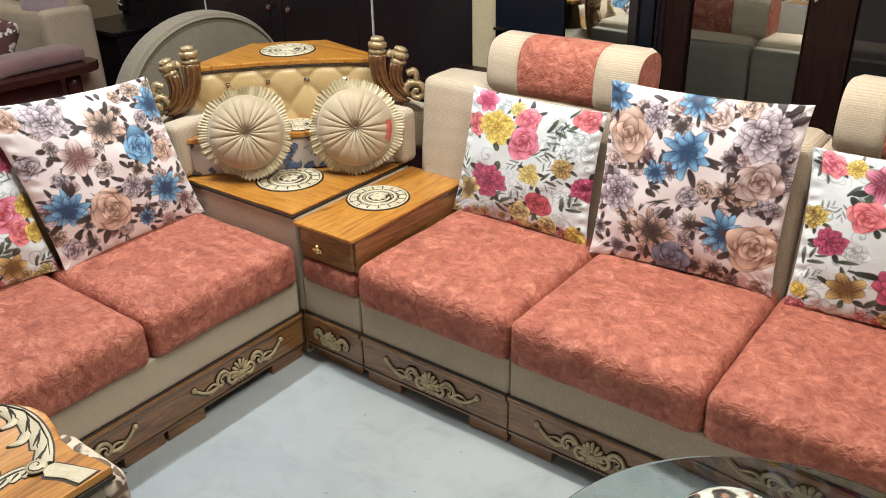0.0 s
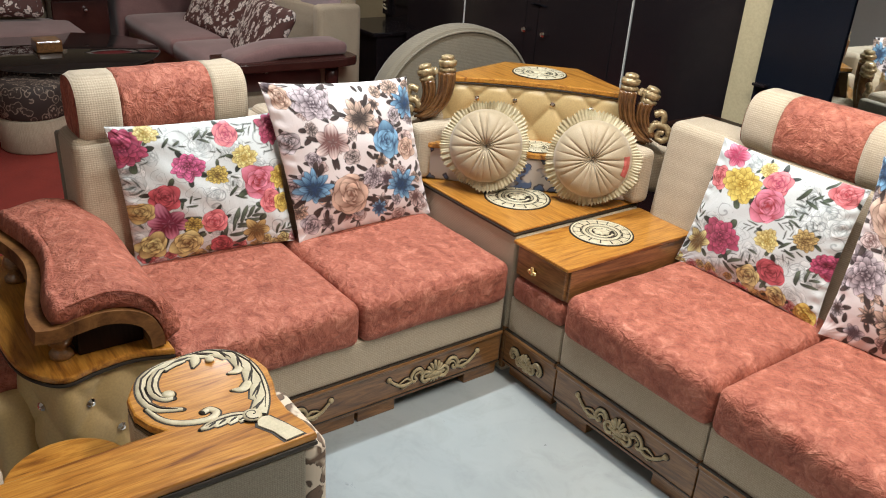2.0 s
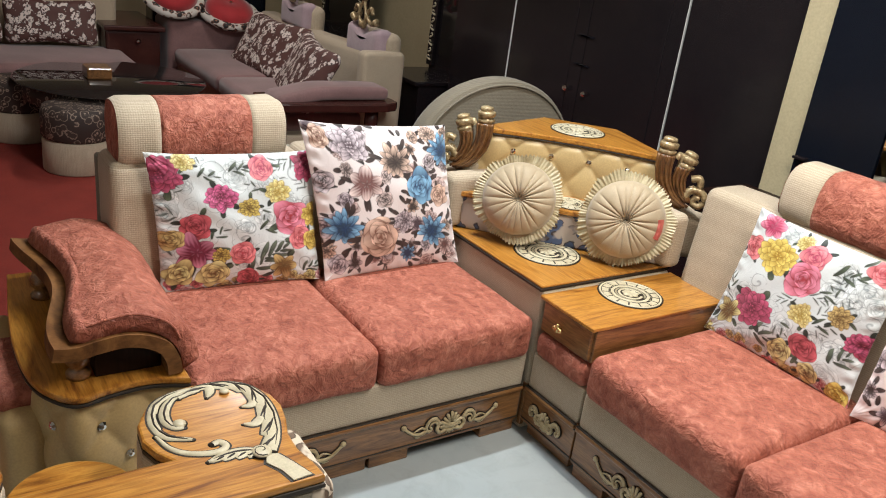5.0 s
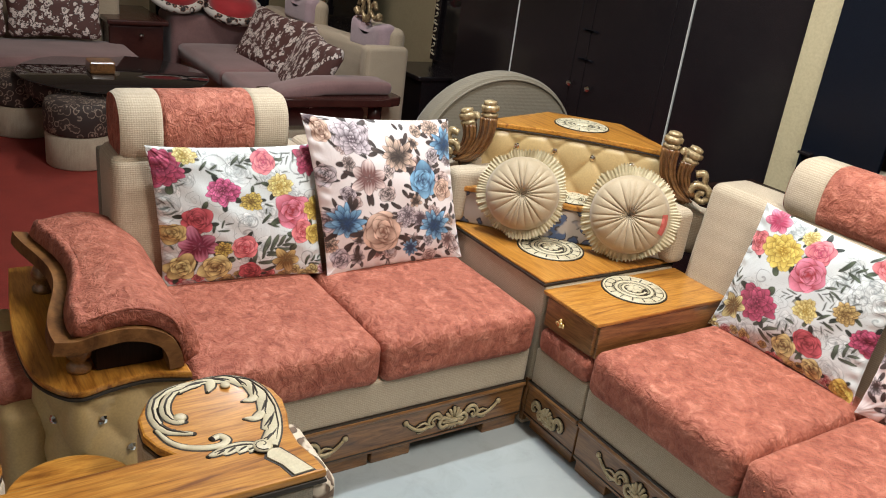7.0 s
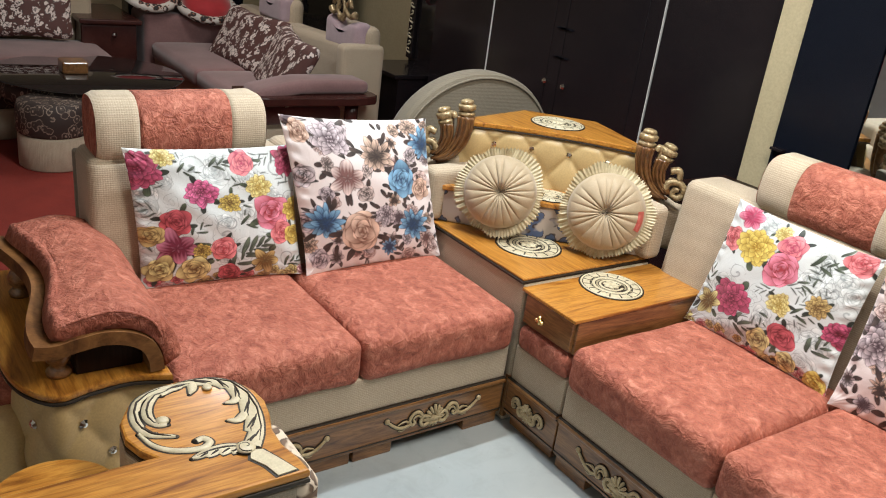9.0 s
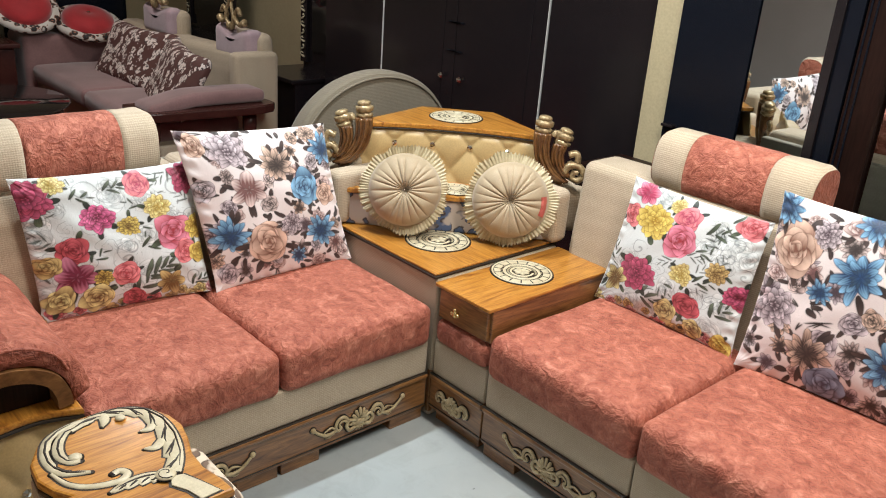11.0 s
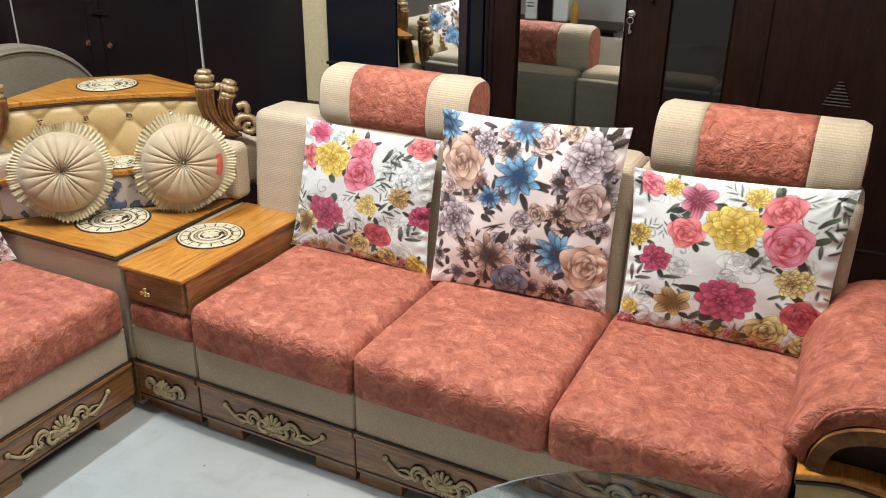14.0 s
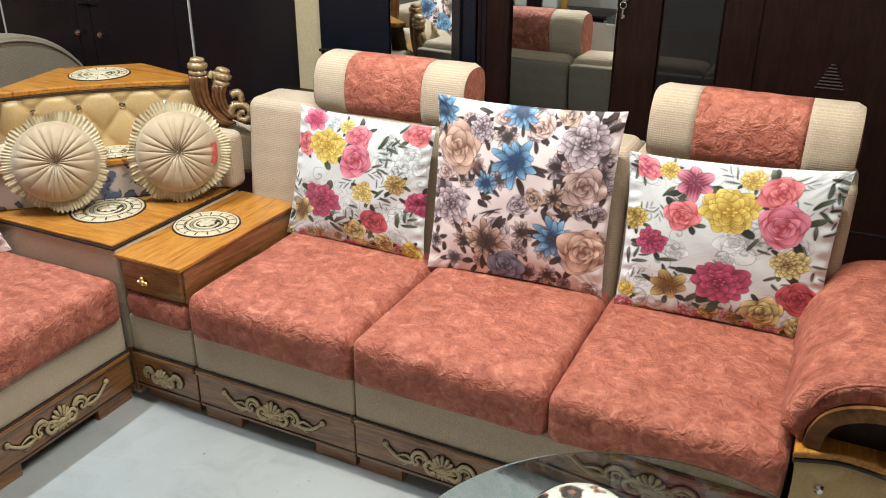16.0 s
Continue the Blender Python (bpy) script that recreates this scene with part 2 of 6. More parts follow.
SUEDE = suede()
LINEN = weave("beige_rib_weave", (0.42, 0.335, 0.235), (0.57, 0.475, 0.355), 300)
LINEN_GREY = weave("grey_beige_weave", (0.21, 0.185, 0.135), (0.29, 0.26, 0.20), 380)
OAK = wood("honey_oak", (0.54, 0.25, 0.045), (0.43, 0.175, 0.026), (0.19, 0.062, 0.010), (3, 34, 34))
OAK_Y = wood("honey_oak_lengthwise", (0.54, 0.25, 0.045), (0.43, 0.175, 0.026), (0.19, 0.062, 0.010), (34, 3, 34))
WALNUT = wood("brown_stained_wood", (0.29, 0.138, 0.048), (0.20, 0.088, 0.029), (0.09, 0.035, 0.011), (4, 30, 40), 0.28, 0.6)
WALNUT_Y = wood("brown_stained_wood_lengthwise", (0.29, 0.138, 0.048), (0.20, 0.088, 0.029), (0.09, 0.035, 0.011), (30, 4, 40), 0.28, 0.6)
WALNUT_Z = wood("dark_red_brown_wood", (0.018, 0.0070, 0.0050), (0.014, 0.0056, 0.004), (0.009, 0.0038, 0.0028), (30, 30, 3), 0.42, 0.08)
RAIL = wood("brown_oak_rail", (0.23, 0.105, 0.034), (0.16, 0.068, 0.021), (0.08, 0.031, 0.010), (8, 8, 14), 0.60, 0.0)
RAIL.node_tree.nodes["Principled BSDF"].inputs["Specular IOR Level"].default_value = 0.25
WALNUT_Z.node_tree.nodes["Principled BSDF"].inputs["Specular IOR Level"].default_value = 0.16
EBONY = mottled("black_brown_lacquer", (0.010, 0.008, 0.010), (0.016, 0.012, 0.013), 3, 60, 0.22, 0.04)
NAVY = mottled("blue_black_lacquer", (0.004, 0.0055, 0.010), (0.006, 0.008, 0.014), 3, 60, 0.26, 0.04)
NAVY.node_tree.nodes["Principled BSDF"].inputs["Specular IOR Level"].default_value = 0.3
BLACK = mottled("black_groove_paint", (0.018, 0.012, 0.008), (0.03, 0.02, 0.012), 9, 120, 0.5)
IVORY = mottled("antique_ivory_carving", (0.48, 0.41, 0.27), (0.66, 0.59, 0.42), 30, 200, 0.42, 0.3, 0.001)
ANTIQUE = mottled("antique_dull_gold_carving", (0.34, 0.25, 0.13), (0.58, 0.47, 0.28), 40, 220, 0.3, 0.3, 0.001)
IVORY_GREY = mottled("grey_ivory_carving", (0.24, 0.21, 0.13), (0.36, 0.32, 0.22), 40, 220, 0.45, 0.3, 0.001)
GILT = mottled("antique_gold_carving", (0.12, 0.062, 0.024), (0.64, 0.50, 0.28), 70, 220, 0.30, 0.5, 0.0015, metal=0.3)
VINYL = mottled("golden_cream_leatherette", (0.50, 0.35, 0.155), (0.56, 0.40, 0.19), 5, 160, 0.4, 0.15, 0.0006)
SATIN = mottled("champagne_satin", (0.36, 0.275, 0.17), (0.48, 0.375, 0.245), 9, 330, 0.62, 0.2, 0.0006, Sheen_Weight=0.3)
FRILL = mottled("pale_gold_frill_satin", (0.40, 0.33, 0.19), (0.60, 0.52, 0.35), 34, 260, 0.5, 0.2, 0.0006)
CHROME, _nt, _b = shader("chrome", 0.12, 1.0)
_b.inputs["Base Color"].default_value = (0.75, 0.75, 0.76, 1)
BRASS, _nt, _b = shader("polished_brass", 0.18, 1.0)
_b.inputs["Base Color"].default_value = (0.85, 0.62, 0.28, 1)
CRYSTAL, _nt, _b = shader("crystal_button", 0.06, 1.0)
_b.inputs["Base Color"].default_value = (0.86, 0.84, 0.80, 1)
GLASS, _nt, _b = shader("clear_table_glass", 0.01, 0.0)
_b.inputs["Base Color"].default_value = (0.62, 0.70, 0.68, 1)
_b.inputs["Transmission Weight"].default_value = 1.0
_b.inputs["IOR"].default_value = 1.3
MIRROR, _nt, _b = shader("mirror_silver", 0.015, 1.0)
_b.inputs["Base Color"].default_value = (0.80, 0.84, 0.84, 1)
CREAM_WALL = mottled("cream_wall_paint", (0.44, 0.365, 0.22), (0.50, 0.42, 0.26), 2, 90, 0.75, 0.1)
GREY_WALL = mottled("pale_grey_wall_paint", (0.60, 0.60, 0.56), (0.68, 0.68, 0.64), 2, 90, 0.75, 0.1)
CEIL = mottled("white_ceiling_paint", (0.74, 0.73, 0.70), (0.80, 0.79, 0.76), 2, 90, 0.8, 0.1)
CARPET = mottled("red_carpet", (0.22, 0.022, 0.013), (0.29, 0.032, 0.019), 6, 300, 0.95, 0.5, 0.003)
MAUVE = mottled("mauve_velvet", (0.20, 0.105, 0.10), (0.30, 0.165, 0.16), 5, 90, 0.8, 0.2, 0.002, Sheen_Weight=0.4)
MAROON = mottled("dark_maroon_wood", (0.045, 0.014, 0.012), (0.07, 0.022, 0.017), 8, 60, 0.25, 0.1)
LAMP, _nt, _b = shader("tube_lamp_glow", 0.5)
_b.inputs["Emission Color"].default_value = (1, 0.96, 0.9, 1)
_b.inputs["Emission Strength"].default_value = 6.0


def floor_material():
    m, nt, b = shader("worn_pale_cement_floor", 0.42)
    v = tex_vector(nt)
    patch = noise_tex(nt, v, 1.7, 5, 0.6, 0.4)
    smear = noise_tex(nt, v, 7, 6, 0.65, 0.8)
    speck = noise_tex(nt, v, 19, 5, 0.72, 1.0)
    col = ramp(nt, patch, [(0.3, (0.290, 0.318, 0.330)), (0.6, (0.365, 0.392, 0.400))])
    col = mix(nt, col, ramp(nt, smear, [(0.26, (0.72, 0.72, 0.70)), (0.52, (1, 1, 1))]), 0.6, "MULTIPLY")
    col = mix(nt, col, ramp(nt, speck, [(0.27, (0.22, 0.21, 0.19)), (0.33, (1, 1, 1))]), 0.8, "MULTIPLY")
    fleck = noise_tex(nt, tex_vector(nt, (1, 1.6, 1), (0, 0, 0.9)), 11, 2, 0.5, 1.8)
    col = mix(nt, col, ramp(nt, fleck, [(0.235, (0.14, 0.14, 0.13)), (0.255, (1, 1, 1))]), 0.85, "MULTIPLY")
    haze = noise_tex(nt, v, 0.9, 3, 0.5, 0.6)
    col = mix(nt, col, ramp(nt, haze, [(0.38, (1.0, 0.985, 0.95)), (0.62, (0.95, 0.99, 1.0))]), 1.0, "MULTIPLY")
    nt.links.new(col, b.inputs["Base Color"])
    bump(nt, b, smear, 0.1, 0.002)
    return m


FLOOR = floor_material()


# ---- room ----
def setting(name, bm, material, label, category):
    return tagged(part(name, bm, material), label, category, kind="structure")


setting("floor", box((-8, -5, -0.1), (5, 2.6, 0.0), 0), FLOOR, "pale blue-grey worn cement floor with dark specks", "floor")
setting("ceiling", box((-8, -5, 3.0), (5, 2.6, 3.1), 0), CEIL, "plain white painted showroom ceiling", "ceiling")
setting("wall_north", box((-8, 2.15, 0.0), (5, 2.35, 3.0), 0), CREAM_WALL, "cream painted wall behind the wardrobes", "wall")
setting("wall_south", box((-8, -4.8, 0.0), (5, -4.6, 3.0), 0), GREY_WALL, "pale grey painted wall of the showroom", "wall")
setting("wall_west", box((-7.6, -4.6, 0.0), (-7.4, 2.15, 3.0), 0), CREAM_WALL, "cream painted wall at the far sofas", "wall")
setting("wall_east", box((4.6, -4.6, 0.0), (4.8, 2.15, 3.0), 0), GREY_WALL, "pale grey painted wall of the showroom", "wall")
tagged(part("carpet", box((-7.3, -4.4, 0.0), (-0.12, 1.9, 0.006), 0.002, 1), CARPET), "plain red carpet lying on the cement floor", "carpet")
for x, y, sx, sy, w, tint in TUBES:
    lx, ly = max(sx, 0.06) / 2, max(sy, 0.06) / 2
    tl = thing("tube_light", (x, y, 3.0), "assumed white ceiling tube light, unseen, with a glowing tube", "ceiling light", "ceiling tube lights")
    part("housing", box((x - lx - 0.02, y - ly - 0.02, 2.90), (x + lx + 0.02, y + ly + 0.02, 3.0), 0.01), CEIL, tl)
    part("tube", box((x - lx + 0.01, y - ly + 0.01, 2.84), (x + lx - 0.01, y + ly - 0.01, 2.898), 0.02), LAMP, tl, "glowing white tube")


def spotted(name, ground, petal, dark, scale=14, bare=0.52, warp=0.025):
    """A printed cloth of irregular blossoms in two tones on a ground colour."""
    m, nt, b = shader(name, 0.7)
    v = tex_vector(nt)
    vo = nt.nodes.new("ShaderNodeTexVoronoi")
    vo.inputs["Scale"].default_value = scale
    wob = noise_tex(nt, v, scale * 2.2, 3)
    add = nt.nodes.new("ShaderNodeVectorMath")
    add.operation = "SCALE"
    add.inputs["Scale"].default_value = 1.0
    vm = nt.nodes.new("ShaderNodeVectorMath")
    vm.operation = "ADD"
    cmb = nt.nodes.new("ShaderNodeCombineXYZ")
    mul = nt.nodes.new("ShaderNodeMath")
    mul.operation = "MULTIPLY"
    mul.inputs[1].default_value = warp
    nt.links.new(wob, mul.inputs[0])
    for k in range(3):
        nt.links.new(mul.outputs[0], cmb.inputs[k])
    nt.links.new(v, vm.inputs[0])
    nt.links.new(cmb.outputs[0], vm.inputs[1])
    nt.links.new(vm.outputs[0], vo.inputs["Vector"])
    ring = ramp(nt, vo.outputs["Distance"], [(0.12, dark), (0.2, petal), (0.40, petal), (0.47, dark), (0.52, ground)])
    soft = noise_tex(nt, v, scale * 0.8, 2)
    col = mix(nt, ring, ground, ramp(nt, soft, [(bare, (0, 0, 0)), (bare + 0.08, (1, 1, 1))]))
    nt.links.new(col, b.inputs["Base Color"])
    bump(nt, b, wob, 0.1, 0.001)
    return m


FLORAL_DARK = spotted("small_floral_cloth", (0.55, 0.47, 0.42), (0.10, 0.14, 0.26), (0.07, 0.05, 0.05), 17)
BROWN_FLORAL = spotted("cream_cloth_with_brown_blossoms", (0.58, 0.49, 0.36), (0.12, 0.085, 0.05), (0.07, 0.045, 0.03), 15)
BLOSSOM_FINE = spotted("cream_cloth_with_small_brown_blossoms", (0.60, 0.51, 0.40), (0.14, 0.09, 0.06), (0.07, 0.045, 0.03), 20)
MAROON_FLORAL = spotted("maroon_and_white_floral_cloth", (0.10, 0.040, 0.034), (0.74, 0.65, 0.60), (0.028, 0.016, 0.016), 17, 0.66, 0.11)

PALE_MAUVE = mottled("pale_mauve_velvet", (0.38, 0.27, 0.30), (0.50, 0.37, 0.41), 6, 120, 0.8, Sheen_Weight=0.4)
VENT = mottled("worn_metal_vent", (0.045, 0.034, 0.031), (0.065, 0.050, 0.046), 9, 120, 0.4)
FOB = mottled("pale_green_plastic", (0.45, 0.60, 0.52), (0.52, 0.66, 0.58), 20, 200, 0.35)
RED_VELVET = mottled("red_velvet", (0.36, 0.012, 0.018), (0.50, 0.02, 0.028), 8, 150, 0.75, Sheen_Weight=0.5)
VINYL_DARK = mottled("tan_leatherette", (0.30, 0.20, 0.11), (0.36, 0.25, 0.14), 5, 160, 0.45)
STONE_FLORAL = spotted("brown_cloth_with_pale_flower_lines", (0.035, 0.022, 0.018), (0.045, 0.028, 0.022), (0.34, 0.26, 0.20), 20, 0.62)
SMOKED, _nt, _b = shader("smoked_mirror_glass", 0.03, 0.0)
_b.inputs["Base Color"].default_value = (0.012, 0.011, 0.011, 1)
_b.inputs["IOR"].default_value = 1.5
DARK_GLASS, _nt, _b = shader("dark_table_glass", 0.02, 0.0)
_b.inputs["Base Color"].default_value = (0.02, 0.016, 0.015, 1)
_b.inputs["IOR"].default_value = 1.7
WHITE_FLORAL = spotted("white_cloth_with_black_flowers", (0.62, 0.58, 0.53), (0.02, 0.018, 0.018), (0.30, 0.12, 0.07), 19, 0.60)
ARCH_CLOTH = weave("worn_grey_brown_weave", (0.15, 0.125, 0.088), (0.24, 0.205, 0.15), 300)


# ---- the sofa set ----
def right_map(s, d, z):
    return (s, d, z)


def left_map(s, d, z):
    return (-d, -s, z)


def mapped(bm, fn):
    for v in bm.verts:
        v.co = fn(*v.co)
    return bm


SEAT_TOP, BAND_LO, BAND_HI, CLOTH_HI = 0.472, 0.047, 0.192, 0.325


def carving(fn, c, zc, w, out=0.0, grow=0.0):
    """Acanthus fan with leafy scrolls to each side, in relief on a front at depth 0. grow: the dark outline cut round it."""
    bm = bmesh.new()

    def P(a, b, h):
        return fn(c + a, -out - h * (1 if not grow else 0.2), zc + b)
    out_axis = (Vector(fn(0, 1, 0)) - Vector(fn(0, 0, 0))).normalized()
    squash = (out_axis, 0.12 if grow else 0.75)
    wide = w > 0.25
    k = 1.0 if wide else 0.82

    def stroke(pts, r0, r1, n=5):
        cur = catmull(pts, n)
        m = len(cur)
        sweep(bm, [P(*p) for p in cur], [r0 + (r1 - r0) * i / m + grow for i in range(m)], 6, squash)
    for i in range(7):
        an = math.radians(90 + (i - 3) * 24)
        L = (0.050 - 0.004 * abs(i - 3)) * k
        pts = [P(math.cos(an) * L * t, -0.006 + math.sin(an) * L * t, 0.004 + 0.005 * math.sin(t * 3)) for t in (0.25, 0.5, 0.75, 0.92, 1.0)]
        sweep(bm, pts, [r + grow for r in (0.003, 0.0045, 0.0065, 0.0062, 0.0025)], 6, squash)
    for i in range(5):
        an = math.radians(-90 + (i - 2) * 26)
        pts = [P(math.cos(an) * 0.034 * k * t, -0.016 + math.sin(an) * 0.030 * k * t, 0.005) for t in (0.2, 0.6, 1.0)]
        sweep(bm, pts, [r + grow for r in (0.004, 0.0062, 0.003)], 6, squash)
    sweep(bm, [P(a * k, -0.012, 0.003) for a in (-0.050, -0.03, 0.0, 0.03, 0.050)], [r + grow for r in (0.003, 0.010, 0.013, 0.010, 0.003)], 8, squash)
    for b in (-0.008, -0.015):
        sweep(bm, [P(a * k, b, 0.009) for a in (-0.024, 0.0, 0.024)], [0.0036 + grow], 6, squash)
    for side in (-1, 1):
        stroke([(side * a * k, b * k, 0.007) for a, b in ((0.022, -0.026), (0.042, -0.032), (0.056, -0.014), (0.046, 0.006), (0.030, 0.002), (0.034, -0.012), (0.042, -0.010))], 0.0078, 0.0050)
        stroke([(side * a * k, b * k, 0.006) for a, b in ((0.050, 0.010), (0.066, 0.028), (0.088, 0.024), (0.100, 0.002), (0.090, -0.018), (0.078, -0.010), (0.084, -0.002))], 0.0075, 0.0048)
        stroke([(side * a * k, b * k, 0.008) for a, b in ((0.058, 0.008), (0.070, 0.016), (0.084, 0.010), (0.088, -0.002))], 0.0050, 0.0022)
        if wide:
            stroke([(side * a, b, 0.005) for a, b in ((0.094, -0.010), (0.114, -0.020), (0.140, -0.018), (0.164, -0.004), (0.184, 0.014))], 0.0075, 0.0052)
            stroke([(side * a, b, 0.006) for a, b in ((0.104, -0.004), (0.118, 0.004), (0.136, 0.000), (0.150, -0.008))], 0.0050, 0.0016)
            stroke([(side * a, b, 0.004) for a, b in ((0.112, -0.022), (0.126, -0.032), (0.142, -0.030))], 0.0045, 0.0014)
            r = 0.0105 + grow
            q = Vector(P(0.190 * side, 0.020, 0.004))
            sweep(bm, [q + Vector((0, 0, t * r)) for t in (-1, -0.7, 0, 0.7, 1)], [0.001, r * 0.7, r, r * 0.7, 0.001], 10, squash)
    return bm


def wooden_front(parent, fn, s0, s1, centres, woodmat=WALNUT):
    """The carved band under a seat: board, rails, dark grooves, carving and feet."""
    band = part("front_band", mapped(box((s0, 0.0, BAND_LO), (s1, 0.03, BAND_HI), 0.004), fn), woodmat, parent, "brown stained wooden band with carving")
    for z, h, o in ((BAND_HI - 0.008, 0.018, 0.012), (BAND_HI - 0.0195, 0.004, 0.0035), (BAND_HI + 0.002, 0.004, 0.008), (BAND_LO + 0.014, 0.004, 0.0035)):
        dark = h < 0.01
        part("groove" if dark else "rail", mapped(box((s0 + 0.001, -o, z - h / 2), (s1 - 0.001, 0.004, z + h / 2), h * 0.35), fn), BLACK if dark else woodmat, band)
    for c in centres:
        width = 0.6 if s1 - s0 > 0.4 else 0.19
        part("carving_ground", carving(fn, c, (BAND_LO + BAND_HI) / 2 - 0.004, width, 0.0, 0.0036), BLACK, band)
        part("carving", carving(fn, c, (BAND_LO + BAND_HI) / 2 - 0.004, width), ANTIQUE, band, "raised antique-gold acanthus scroll")
    return band


def feet(parent, fn, spots, woodmat=WALNUT):
    for s in spots:
        part("foot", mapped(box((s - 0.075, 0.008, 0.0), (s + 0.075, 0.10, BAND_LO + 0.001), 0.004), fn), woodmat, parent)


def seat_module(parent, fn, s0, s1, seed):
    part("seat_cushion", soft_box((s0 + 0.001, -0.018, CLOTH_HI - 0.012), (s1 - 0.001, 0.64, SEAT_TOP), 0.038, fn, 0.014, 20, 0.0030, seed), SUEDE, parent, "terracotta brushed suede seat cushion")


def sofa_base(parent, fn, s0, s1, centres, woodmat):
    """Fabric base and one carved wooden band under one or two seats."""
    part("base_panel", soft_box((s0 + 0.002, 0.002, BAND_HI), (s1 - 0.002, 0.62, CLOTH_HI), 0.010, fn, 0, 14, 0.0012, s0 * 9), LINEN, parent, "beige ribbed fabric base")
    wooden_front(parent, fn, s0 + 0.002, s1 - 0.002, centres, woodmat)


def backrest(parent, fn, s0, s1, d0, top, seed):
    verts_fn = lambda s, d, z: fn(s, d + (z - 0.45) * 0.10, z)
    part("back_cushion", soft_box((s0 + 0.002, d0, 0.30), (s1 - 0.002, d0 + 0.20, top), 0.035, verts_fn, 0.006, 12, 0.0015, seed), LINEN, parent, "beige ribbed fabric backrest")
    part("back_lining", soft_box((s0 + 0.004, d0 + 0.195, 0.06), (s1 - 0.004, d0 + 0.245, top - 0.03), 0.012, verts_fn, 0, 5), LINEN_GREY, parent, "grey-beige lining of the back")


def headrest(parent, fn, s0, s1, c1, c2, dc, zc):
    """A fat roll, flat below, in three stripes with suede ends."""
    def prof(a):
        x, z = math.cos(a), math.sin(a)
        r = (abs(x) ** 2.8 + abs(z) ** 2.8) ** (-1 / 2.8)
        px, pz = 0.098 * r * x, 0.107 * r * z
        return px + (0.10 * pz), pz

    def run(a, b, shrink0, shrink1):
        vs, fs, n = [], [], 28
        steps = max(4, int((b - a) / 0.02))
        for i in range(steps + 1):
            s = a + (b - a) * i / steps
            sc = 1.0
            e = min(s - s0, s1 - s)
            if e < 0.018:
                sc = 1 - 0.10 * (1 - math.sqrt(max(0, 1 - (1 - e / 0.018) ** 2)))
            for k in range(n):
                px, pz = prof(2 * math.pi * k / n)
                w = 0.0025 * noise.noise(Vector((s * 16, k * 0.5, zc)))
                vs.append(fn(s, dc + px * sc + w, zc + pz * sc + w))
        for i in range(steps):
            for k in range(n):
                fs.append((i * n + k, i * n + (k + 1) % n, (i + 1) * n + (k + 1) % n, (i + 1) * n + k))
        for i, on in ((0, shrink0), (steps, shrink1)):
            if on:
                fs.append(tuple(i * n + k for k in range(n)))
        return mesh_of(vs, fs)
    roll = part("headrest", run(c1, c2, True, True), SUEDE, parent, "terracotta suede headrest roll with beige end bands")
    part("end_band", run(s0, c1, False, True), LINEN, roll, "beige ribbed band")
    part("end_band", run(c2, s1, True, False), LINEN, roll, "beige ribbed band")
    for s, o in ((s0, -1), (s1, 1)):
        pts = [fn(s + o * 0.001, dc + 0.9 * prof(2 * math.pi * k / 28)[0], zc + 0.9 * prof(2 * math.pi * k / 28)[1]) for k in range(28)]
        c = fn(s + o * 0.007, dc, zc)
        part("end_cap", mesh_of(pts + [c], [(k, (k + 1) % 28, 28) for k in range(28)]), SUEDE, roll, "terracotta suede end")


def smooth_step(a, b, x):
    t = max(0.0, min(1.0, (x - a) / (b - a)))
    return t * t * (3 - 2 * t)


